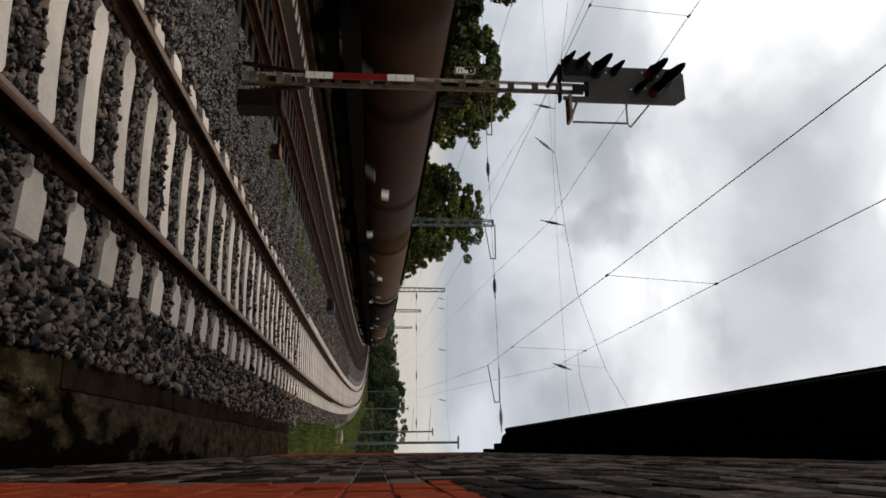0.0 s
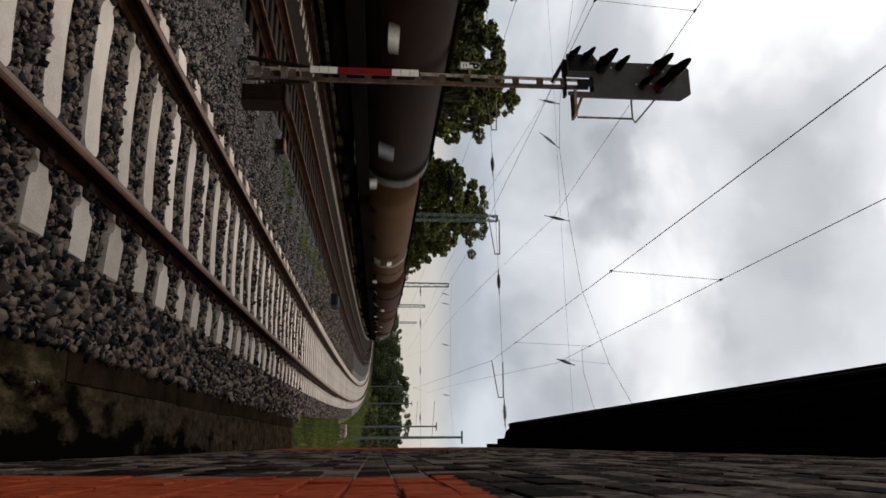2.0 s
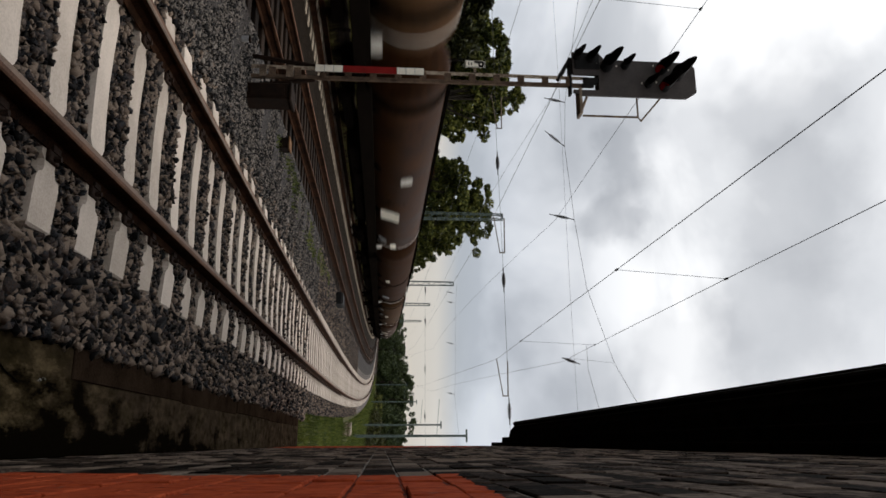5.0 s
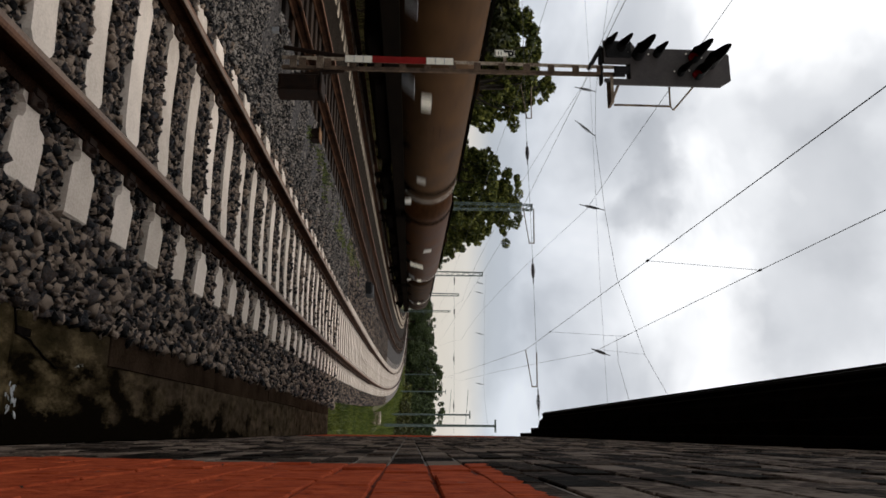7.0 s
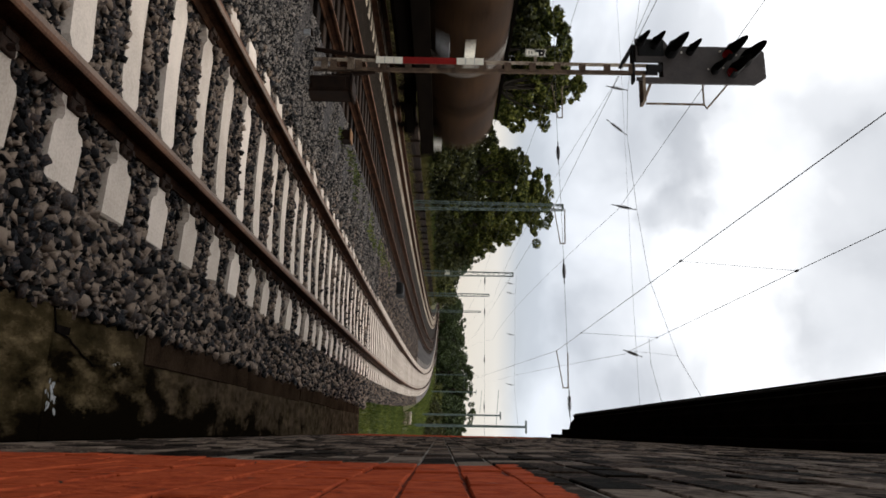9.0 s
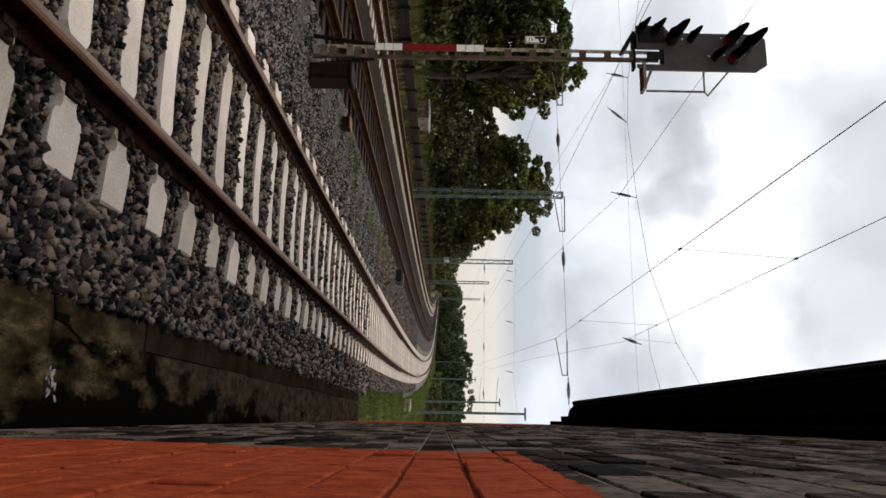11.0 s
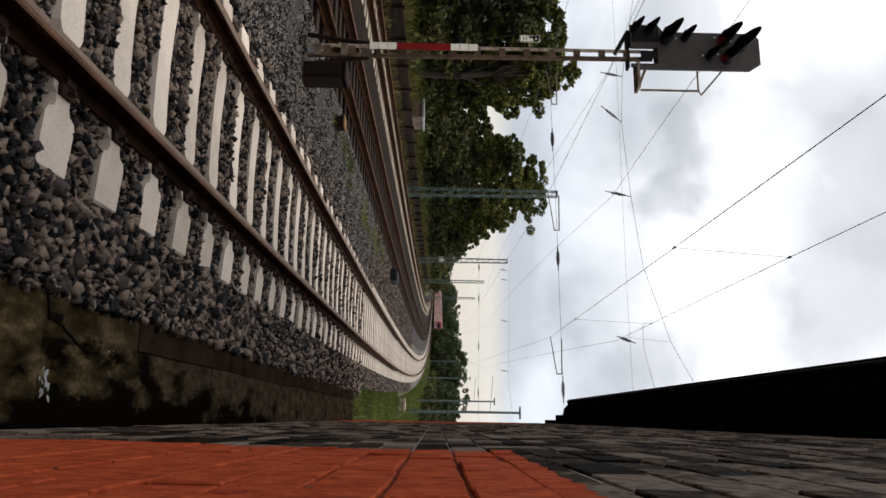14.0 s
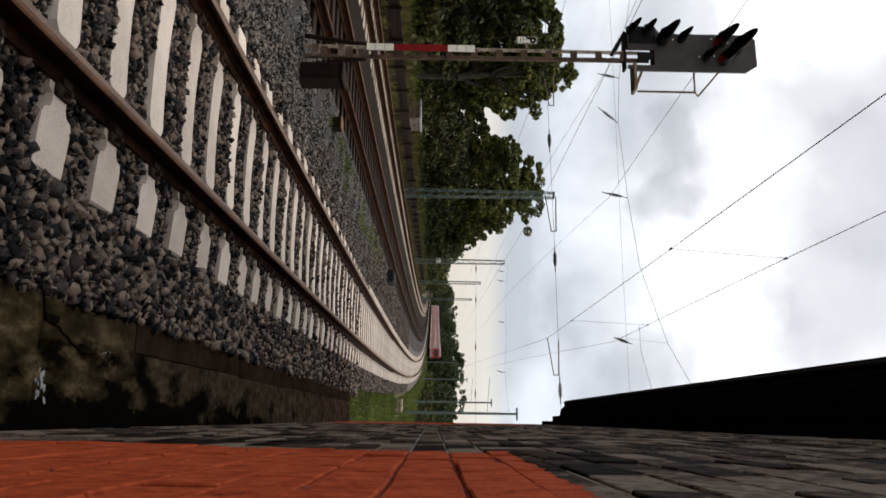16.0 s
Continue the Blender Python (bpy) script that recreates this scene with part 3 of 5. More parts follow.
def eave():
    t = thing("roof_eave", pose(0, 0, 0), "boxed eave along the brick wall, coloured black as in shade", "eave", kind="structure")
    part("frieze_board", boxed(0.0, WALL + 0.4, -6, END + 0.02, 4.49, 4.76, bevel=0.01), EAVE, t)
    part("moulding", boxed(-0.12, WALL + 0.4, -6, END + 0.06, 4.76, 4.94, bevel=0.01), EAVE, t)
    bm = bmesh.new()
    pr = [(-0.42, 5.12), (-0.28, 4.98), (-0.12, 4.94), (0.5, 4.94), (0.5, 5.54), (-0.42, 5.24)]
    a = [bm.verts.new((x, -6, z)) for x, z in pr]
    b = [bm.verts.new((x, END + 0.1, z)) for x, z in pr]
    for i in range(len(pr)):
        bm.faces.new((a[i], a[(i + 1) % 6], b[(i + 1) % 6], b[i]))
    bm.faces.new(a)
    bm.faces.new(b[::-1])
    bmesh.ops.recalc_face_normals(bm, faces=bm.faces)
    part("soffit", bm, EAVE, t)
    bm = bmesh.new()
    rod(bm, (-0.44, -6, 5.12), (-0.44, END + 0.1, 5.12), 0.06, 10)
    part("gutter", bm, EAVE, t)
    for x, turn, a, b in ((0, -22, -0.5, 3.45), (6.3, 22, -3.45, 0.5)):
        part("roof_slope", box(bmesh.new(), a, b, -6, END + 0.15, 0, 0.08, m=pose(x, 0, 5.24, 0, turn, 0)), EAVE_TOP, t)


eave()
plain = [("wall_back", (6.0, 6.3, -6.0, END, -0.6, 4.6)), ("wall_end_far", (WALL + 0.402, 5.998, END - 0.3, END - 0.002, -0.6, 4.6)), ("wall_end_near", (WALL + 0.402, 5.998, -5.998, -5.7, -0.6, 4.6))]
for name, b in plain:
    tagged(part(name, boxed(*b), MORTAR, kind="structure"), "plain rendered wall of the station building", "wall")
tagged(part("ceiling", boxed(WALL + 0.402, 5.998, -5.69, END - 0.31, 4.5, 4.58), MORTAR, kind="structure"), "plain ceiling of the station building", "ceiling")


def footing_material():
    """Mossy concrete: black stains towards the wall, browner further along, pale drips."""
    mat = bpy.data.materials.new("mossy_stained_concrete")
    mat.use_nodes = True
    N, L = mat.node_tree.nodes, mat.node_tree.links
    b = N["Principled BSDF"]
    co = N.new("ShaderNodeTexCoord")

    def noise_at(scale, detail, stretch=(1, 1, 1)):
        mp, n = N.new("ShaderNodeMapping"), N.new("ShaderNodeTexNoise")
        mp.inputs["Scale"].default_value = stretch
        n.inputs["Scale"].default_value, n.inputs["Detail"].default_value = scale, detail
        n.inputs["Roughness"].default_value = 0.65
        L.new(co.outputs["Object"], mp.inputs[0])
        L.new(mp.outputs[0], n.inputs["Vector"])
        return n.outputs[0]

    base = N.new("ShaderNodeValToRGB")
    e = base.color_ramp.elements
    e[0].position, e[0].color = 0.32, (0.010, 0.008, 0.004, 1)
    e[1].position, e[1].color = 0.70, (0.15, 0.112, 0.06, 1)
    e.new(0.5).color = (0.036, 0.026, 0.013, 1)
    L.new(noise_at(8, 9, (1, 0.4, 1)), base.inputs[0])
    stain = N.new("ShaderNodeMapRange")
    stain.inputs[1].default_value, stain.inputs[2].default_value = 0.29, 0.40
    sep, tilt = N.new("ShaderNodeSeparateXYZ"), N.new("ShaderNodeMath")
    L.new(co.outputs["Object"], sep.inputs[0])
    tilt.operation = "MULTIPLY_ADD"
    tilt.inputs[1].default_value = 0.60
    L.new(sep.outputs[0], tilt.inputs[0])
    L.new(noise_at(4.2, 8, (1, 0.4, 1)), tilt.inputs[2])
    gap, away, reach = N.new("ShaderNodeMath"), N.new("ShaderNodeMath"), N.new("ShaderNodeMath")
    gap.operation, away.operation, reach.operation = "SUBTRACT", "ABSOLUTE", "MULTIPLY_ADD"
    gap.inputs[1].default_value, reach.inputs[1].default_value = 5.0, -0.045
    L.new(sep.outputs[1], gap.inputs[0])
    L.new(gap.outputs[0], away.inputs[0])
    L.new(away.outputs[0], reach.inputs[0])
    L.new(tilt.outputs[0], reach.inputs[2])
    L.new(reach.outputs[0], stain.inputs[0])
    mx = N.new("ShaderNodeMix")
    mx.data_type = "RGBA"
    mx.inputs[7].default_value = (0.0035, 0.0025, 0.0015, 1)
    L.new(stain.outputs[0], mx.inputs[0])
    drip = N.new("ShaderNodeMapRange")
    drip.inputs[1].default_value, drip.inputs[2].default_value = 0.70, 0.73
    L.new(noise_at(9, 6, (1, 0.35, 1)), drip.inputs[0])
    my = N.new("ShaderNodeMix")
    my.data_type = "RGBA"
    my.inputs[7].default_value = (0.42, 0.41, 0.38, 1)
    L.new(drip.outputs[0], my.inputs[0])
    L.new(mx.outputs[2], my.inputs[6])
    # the base turns darker brown between 3.6 and 6.5 m along the wall
    far_mix, far_brown, mz = N.new("ShaderNodeMapRange"), N.new("ShaderNodeValToRGB"), N.new("ShaderNodeMix")
    far_mix.interpolation_type = "SMOOTHSTEP"
    far_mix.inputs[1].default_value, far_mix.inputs[2].default_value, far_mix.inputs[4].default_value = 3.6, 6.5, 0.8
    L.new(sep.outputs[1], far_mix.inputs[0])
    e = far_brown.color_ramp.elements
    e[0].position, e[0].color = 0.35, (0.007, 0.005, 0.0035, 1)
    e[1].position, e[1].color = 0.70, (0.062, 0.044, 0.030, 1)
    L.new(noise_at(5, 9, (1.3, 0.7, 1)), far_brown.inputs[0])
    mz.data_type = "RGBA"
    L.new(far_mix.outputs[0], mz.inputs[0])
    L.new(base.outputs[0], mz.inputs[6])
    L.new(far_brown.outputs[0], mz.inputs[7])
    L.new(mz.outputs[2], mx.inputs[6])
    L.new(my.outputs[2], b.inputs["Base Color"])
    b.inputs["Roughness"].default_value = 0.85
    b.inputs["Specular IOR Level"].default_value = 0.0
    bp = N.new("ShaderNodeBump")
    bp.inputs["Strength"].default_value, bp.inputs["Distance"].default_value = 0.8, 0.012
    L.new(noise_at(30, 8), bp.inputs["Height"])
    L.new(bp.outputs[0], b.inputs["Normal"])
    return mat


MOSSY = footing_material()


CRACK = ((-0.60, 3.76), (-0.53, 3.79), (-0.47, 3.82), (-0.45, 3.96), (-0.426, 4.0), (-0.40, 4.08), (-0.377, 4.12), (-0.35, 4.22), (-0.328, 4.28))


def footing():
    """A concrete footing that stands out from the wall, with a row of edge blocks."""
    t = thing("concrete_footing", pose(0, 0, 0), "mossy concrete footing, black stains towards the wall, darker brown further along", "footing", kind="structure")
    blocks = [(-6.0, 0.9), (0.906, 3.79), (3.80, 6.7), (6.706, 9.6), (9.606, 12.4), (12.406, 15.4), (15.41, END - 0.05)]
    for i, (a, b) in enumerate(blocks):
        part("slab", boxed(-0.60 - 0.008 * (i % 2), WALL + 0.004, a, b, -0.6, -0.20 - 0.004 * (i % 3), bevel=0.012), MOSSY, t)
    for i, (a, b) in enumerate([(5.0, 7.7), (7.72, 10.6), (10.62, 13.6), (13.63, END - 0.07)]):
        part("edge_block", boxed(-0.615, -0.40 + 0.02 * (i % 2), a, b, -0.6, -0.193 - 0.004 * (i % 2), bevel=0.006), DARK_EDGE, t, "dark brown edge block")
    # a broken-out slot and the crack that runs from it
    bm = box(bmesh.new(), -0.505, -0.465, 3.81, 3.95, -0.21, -0.1965)
    for (x0, y0), (x1, y1) in zip(CRACK, CRACK[1:]):
        rod(bm, (x0, y0, -0.2), (x1, y1, -0.2), 0.005, 5)
    part("crack", bm, EAVE, t, "dark crack and broken-out slot")
    rng = random.Random(4)
    bm = bmesh.new()
    for i in range(16):
        r = bmesh.ops.create_icosphere(bm, subdivisions=2, radius=1)
        sx, sy = rng.uniform(0.010, 0.030), rng.uniform(0.003, 0.011)
        bmesh.ops.scale(bm, vec=(sx, sy, 0.003), verts=r["verts"])
        bmesh.ops.rotate(bm, cent=(0, 0, 0), matrix=Matrix.Rotation(rng.uniform(-0.7, 0.7), 3, "Z"), verts=r["verts"])
        bmesh.ops.translate(bm, vec=(-0.21 + i * 0.0095 + rng.uniform(-0.008, 0.008), 3.86 + 0.035 * math.sin(i * 0.9) + rng.uniform(-0.03, 0.03), -0.206), verts=r["verts"])
    part("pale_splash", bm, DUSTY, t, "dried white splash")


footing()


# ---- signal ----
def signal():
    t = thing("railway_signal", pose(-5.2, 9.78, -0.2), "tall railway light signal on a latticed steel mast, lamps unlit", "signal")
    H = 4.9
    for x, top in ((-0.022, 0.008), (0.125, -0.03)):
        bm = box(bmesh.new(), x - 0.026, x + 0.026, -0.05, -0.042, 0.0, H)
        out = -1 if x < 0 else 1
        box(bm, x + out * 0.023 - 0.003, x + out * 0.023 + 0.003, -0.042, 0.0, 0.0, H)
        for v in bm.verts:
            v.co.x += top * v.co.z / H
        part("mast_channel", bm, MAST_LIT if x < 0 else MAST_BROWN, t, "weathered steel channel, coloured pale on the lit left side, brown on the right")
    z = 0.35
    while z < H:
        part("batten", boxed(-0.02, 0.115, -0.058, -0.0505, z - 0.05, z + 0.05, bevel=0.002), MAST_BROWN, t)
        z += 0.36
    for x, s in ((-0.055, -1), (0.115, 1)):
        bm = rod(bmesh.new(), (x + s * 0.16, 0, 0.0), (x + s * 0.02, 0, 0.95), 0.035, 8)
        part("stay", bm, WOOD, t, "rusty splayed foot of the mast")
    for z in (0.22, 0.6):
        part("tie_plate", boxed(-0.045, 0.14, -0.07, -0.058, z - 0.05, z + 0.05, bevel=0.004), GALV, t)
    bm = box(bmesh.new(), 0.30, 0.54, -0.20, 0.20, 0.0, 0.62, bevel=0.02)
    box(bm, 0.28, 0.56, -0.22, 0.22, 0.62, 0.66, bevel=0.01)
    b = part("cable_box", bm, WOOD, t, "rust-brown steel cable box")
    part("door", boxed(0.33, 0.51, -0.212, -0.198, 0.08, 0.56, bevel=0.004), WOOD, b)
    part("base_plate", boxed(-0.22, 0.56, -0.25, 0.25, -0.12, 0.02, bevel=0.01), TIMBER, t)
    # white, red, white board
    bd = part("mast_board", boxed(-0.06, 0.045, -0.085, -0.075, 0.96, 2.52), GALV, t, "white, red and white mast board")
    for z0, z1, m in ((0.96, 1.35, WHITE), (1.35, 2.13, REDP), (2.13, 2.52, WHITE)):
        part("board_field", boxed(-0.06, 0.045, -0.090, -0.0862, z0 + 0.002, z1 - 0.002), m, bd)
    for z in (1.09, 1.22, 2.26, 2.39):
        part("board_joint", boxed(-0.059, 0.044, -0.0920, -0.0895, z - 0.004, z + 0.004), DUSTY, bd)
    # plate with the letter P
    pl = part("letter_plate", boxed(-0.225, -0.105, -0.09, -0.084, 3.12, 3.42, bevel=0.003), WHITE, t, "white enamel plate with a black letter P")
    bm = bmesh.new()
    for x0, x1, z0, z1 in ((-0.22, -0.11, 3.405, 3.415), (-0.22, -0.11, 3.125, 3.135), (-0.22, -0.212, 3.125, 3.415), (-0.118, -0.11, 3.125, 3.415)):
        box(bm, x0, x1, -0.0915, -0.0902, z0, z1)
    part("plate_border", bm, BLACK, pl)
    cu = bpy.data.curves.new("letter", "FONT")
    cu.body, cu.size, cu.extrude, cu.align_x, cu.offset = "P", 0.19, 0.001, "CENTER", 0.007
    tmp = new("letter_tmp", cu)
    bpy.context.view_layer.update()
    me = bpy.data.meshes.new_from_object(tmp.evaluated_get(bpy.context.evaluated_depsgraph_get()))
    bpy.data.objects.remove(tmp)
    me.materials.clear()
    me.materials.append(BLACK)
    part("letter", me, None, pl, at=pose(-0.165, -0.092, 3.265, 90, 0, 0))
    for k in range(2):
        part("small_print", boxed(-0.19, -0.14, -0.0915, -0.0902, 3.17 + k * 0.04, 3.185 + k * 0.04), BLACK, pl)
    part("plate_bracket", boxed(-0.11, -0.03, -0.084, -0.06, 3.25, 3.29), GALV, t)
    # head
    bm = bmesh.new()
    out = [(-0.41, 4.72), (-0.045, 4.72), (-0.045, 5.105), (0.20, 5.105), (0.20, 4.72), (0.24, 4.72), (0.285, 4.85), (0.285, 6.42), (0.18, 6.58), (-0.22, 6.58), (-0.30, 6.50), (-0.30, 5.2), (-0.41, 5.12)]
    f = [bm.verts.new((x, -0.11, z)) for x, z in out]
    g = [bm.verts.new((x, -0.07, z)) for x, z in out]
    bm.faces.new(f)
    bm.faces.new(g[::-1])
    for i in range(len(out)):
        j = (i + 1) % len(out)
        bm.faces.new((f[i], g[i], g[j], f[j]))
    bmesh.ops.recalc_face_normals(bm, faces=bm.faces)
    head = part("signal_head", bm, HEAD_GREY, t, "dark grey signal screen")
    for x, z in ((-0.23, 5.08), (-0.20, 5.38), (-0.225, 5.94), (-0.17, 6.17), (0.06, 5.75), (0.04, 5.97)):
        part("bolt", rod(bmesh.new(), (x, -0.112, z), (x, -0.125, z), 0.012, 8), WHITE, head, "bright bolt head")
    part("lamp_case", boxed(-0.22, 0.16, -0.07, 0.17, 5.12, 6.45, bevel=0.02), BLACK, t)
    part("lower_lamp_case", boxed(-0.40, -0.135, -0.125, 0.10, 4.745, 5.13, bevel=0.012), BLACK, t)
    part("head_bracket", boxed(-0.35, 0.24, -0.06, 0.06, 4.675, 4.712, bevel=0.005), BLACK, t)
    part("bracket_strut", rod(bmesh.new(), (0.02, -0.03, 4.50), (-0.33, -0.03, 4.70), 0.03, 6), BLACK, t)
    for x, z, r, m in ((-0.08, 6.28, 0.085, BLACK), (-0.17, 6.05, 0.08, LENS), (0.105, 6.09, 0.075, LENS), (-0.19, 5.22, 0.085, BLACK), (-0.21, 5.50, 0.055, BLACK),
                       (-0.33, 4.78, 0.055, BLACK), (-0.30, 4.98, 0.06, BLACK), (0.08, 5.84, 0.055, BLACK)):
        bm = bmesh.new()
        bmesh.ops.create_cone(bm, cap_ends=True, segments=18, radius1=r, radius2=r * 0.92, depth=0.03, matrix=pose(x, -0.122, z, 90, 0, 0))
        lens = part("lens", bm, m, head, "dark red unlit lens" if m is LENS else "dark unlit lens")
        bm = bmesh.new()
        n, deep = 12, r * 6.6
        pts = []
        for i in range(n + 1):
            a = math.radians(-35 + 250 * i / n)
            reach = deep * (0.35 + 0.65 * max(0.0, math.sin(a)))
            for q in (1.06, 1.12):
                pts.append((bm.verts.new((x + r * q * math.cos(a), -0.108, z + r * q * math.sin(a))),
                            bm.verts.new((x + r * q * math.cos(a), -0.112 - reach, z + r * q * math.sin(a) + 0.0))))
        for i in range(n):
            a0, b0, a1, b1 = pts[2 * i], pts[2 * i + 1], pts[2 * i + 2], pts[2 * i + 3]
            bm.faces.new((a0[0], a0[1], a1[1], a1[0]))
            bm.faces.new((b0[0], b1[0], b1[1], b0[1]))
            bm.faces.new((a0[1], b0[1], b1[1], a1[1]))
        part("hood", bm, BLACK, lens)
    part("junction_box", boxed(-0.012, 0.085, -0.10, -0.03, 4.88, 5.10, bevel=0.006), BLACK, head)
    part("hinge_plate", boxed(0.085, 0.15, -0.10, -0.06, 4.86, 5.03, bevel=0.004), BLACK, head)
    # working platform at the side of the head
    bm = bmesh.new()
    a = [(0.24, -0.02, 4.82), (0.57, -0.02, 4.86), (0.57, -0.02, 5.69), (0.24, -0.02, 5.69)]
    rod(bm, a[1], a[2], 0.016, 6)
    rod(bm, a[2], a[3], 0.014, 6)
    rod(bm, (0.57, -0.02, 5.69), (0.63, -0.02, 5.73), 0.012, 6)
    rod(bm, (0.63, -0.02, 5.73), (0.25, -0.02, 6.05), 0.013, 6)
    part("guard_rail", bm, GALV, t, "thin steel guard rail")
    bm = box(bmesh.new(), 0.17, 0.57, -0.12, 0.10, 4.80, 4.84)
    rod(bm, (0.56, -0.02, 4.82), (0.20, -0.02, 4.96), 0.02, 6)
    part("step", bm, GALV, t)


signal()


# ---- overhead line ----
def wire(name, pts, r, parent, label=""):
    cu = bpy.data.curves.new(name, "CURVE")
    cu.dimensions, cu.bevel_depth, cu.bevel_resolution = "3D", r, 1
    sp = cu.splines.new("POLY")
    sp.points.add(len(pts) - 1)
    for p, q in zip(sp.points, pts):
        p.co = (*q, 1)
    cu.materials.append(WIRE)
    ob = new(name, cu)
    ob.parent = parent
    return tagged(ob, label=label)


def insulator(a, b, parent, r=0.045):
    a, b = Vector(a), Vector(b)
    bm = bmesh.new()
    rod(bm, a, b, r * 0.3, 8)
    n = max(4, int((b - a).length / 0.09))
    for i in range(n):
        k = (i + 0.5) / n
        c = a.lerp(b, 0.22 + 0.56 * k)
        d = (b - a).normalized() * 0.02
        big = r * (0.75 + 0.5 * math.sin(math.pi * k))
        rod(bm, c - d, c + d, big, 10, big * 0.6)
    part("insulator", bm, INSUL, parent, "dark ribbed insulator")


SPAN = 23.7


def tight(axis, s, odd, even):
    """Wires run straight from support to support, to and fro across the track's axis."""
    k = math.floor((s - SPAN) / 62.0 + 1e-6)
    f = (s - SPAN) / 62.0 - k
    a, b = ((odd, even) if k % 2 == 0 else (even, odd))
    p, q = along(axis + a, SPAN + 62 * k), along(axis + b, SPAN + 62 * (k + 1))
    return p[0] * (1 - f) + q[0] * f, p[1] * (1 - f) + q[1] * f


def overhead(axis, z_wire, z_carrier, droppers):
    t = thing("overhead_line", pose(0, 0, 0), "thin dark contact wire with its carrier wire over the track", "overhead line", "overhead lines")
    st = [SPAN - 62 + 6.2 * i for i in range(51)]
    wire("contact_wire", [(*tight(axis, s, 0.13, -0.31), z_wire) for s in st], 0.006, t)
    wire("carrier_wire", [(*tight(axis, s, 0.2, 0.0), z_carrier - 0.55 * 4 * (k := ((s - SPAN) % 62) / 62) * (1 - k)) for s in st], 0.006, t)
    for s in droppers:
        k = ((s - SPAN) % 62) / 62
        for spot in ((*tight(axis, s, 0.13, -0.31), z_wire), (*tight(axis, s, 0.2, 0.0), z_carrier - 2.2 * k * (1 - k))):
            part("clamp", boxed(spot[0] - 0.016, spot[0] + 0.016, spot[1] - 0.045, spot[1] + 0.045, spot[2] - 0.018, spot[2] + 0.018, bevel=0.006), INSUL, t)
        wire("dropper", [(*tight(axis, s, 0.13, -0.31), z_wire), (*tight(axis, s, 0.2, 0.0), z_carrier - 2.2 * k * (1 - k))], 0.004, t)


for axis, hung in zip(AXIS, ((11.1, 19.4), (11.1,), ())):
    overhead(axis, 5.46, 7.6, hung)


def head_span():
    t = thing("head_span", pose(0, 0, 0), "cross-span wires with dark insulators carrying the overhead lines", "head span")
    y = SPAN
    wire("upper_span_wire", [(-16.5, y, 8.9), (-11.73, y, 8.12), (-10.04, y, 8.03), (-7.36, y, 8.25), (-5, y, 8.55), (-2.5, y, 9.34), (-1.4, y, 9.92), (2.6, y, 12.2)], 0.0065, t)
    wire("middle_span_wire", [(-16.5, y, 7.85), (-12.1, y, 7.93), (-4.88, y, 7.98), (-1.0, y, 8.05), (2.6, y, 8.1)], 0.004, t)
    wire("lower_span_wire", [(-16.5, y, 5.55), (-10.57, y, 5.61), (-6.04, y, 5.74), (-0.89, y, 5.84), (2.6, y, 5.95)], 0.0065, t)
    for a, b in (((-7.54, y, 7.39), (-7.36, y, 8.25)), ((-10.61, y, 7.35), (-10.04, y, 8.03)), ((-11.88, y, 7.37), (-11.73, y, 8.12)), ((-2.66, y, 7.6), (-2.45, y, 8.2))):
        insulator(a, b, t, 0.05)
    for x, z in ((-9.35, 5.64), (-5.2, 5.755), (-0.95, 5.84)):
        insulator((x - 0.42, y, z - 0.005), (x + 0.42, y, z + 0.005), t, 0.06)
    wire("carrier_hanger", [(-2.66, y, 7.6), (-2.5, y, 9.34)], 0.004, t)
    for c, r in ((AXIS[0], 1.05), (AXIS[1], 1.15), (AXIS[2], 1.15)):
        bm = bmesh.new()
        rod(bm, (c - 0.12, y, 5.46), (c + r, y, 5.65), 0.016, 6)
        rod(bm, (c + r, y, 5.63), (c + r, y, 5.82), 0.02, 6)
        rod(bm, (c - 0.05, y, 5.82), (c + r, y, 5.81), 0.02, 6)
        part("steady_arm", bm, GALV, t, "steel steady arm for the contact wire")
    wire("tie_wire", [(-2.49, 19.4, 7.24), (-1.86, 19.6, 7.31), (-0.94, 19.8, 7.59), (0.9, 20.1, 8.4), (2.7, 23.7, 9.6)], 0.005, t)


head_span()


def far_span():
    """The next cross-span round the bend, from the latticed mast across all the tracks."""
    y = 77.3
    t = thing("head_span", pose(0, 0, 0), "distant cross-span wires with dark insulators over the bend", "head span")
    wire("lower_span_wire", [(-16.5, y, 6.18), (-8.0, y, 6.22), (-0.4, y, 6.25), (2.0, y, 6.3)], 0.009, t)
    wire("upper_span_wire", [(-16.5, y, 9.6), (-13.5, y, 9.4), (-9.0, y, 9.4), (-4.5, y, 9.3), (-0.5, y, 9.7)], 0.007, t)
    for x in (-17.0 + 1.2, -12.4, -7.4, -2.6):
        insulator((x - 0.55, y, 6.2), (x + 0.55, y, 6.22), t, 0.07)
    for x in (-15.65, -14.6, -10.2, -5.0):
        insulator((x, y, 8.45), (x + 0.2, y, 9.3), t, 0.06)


far_span()


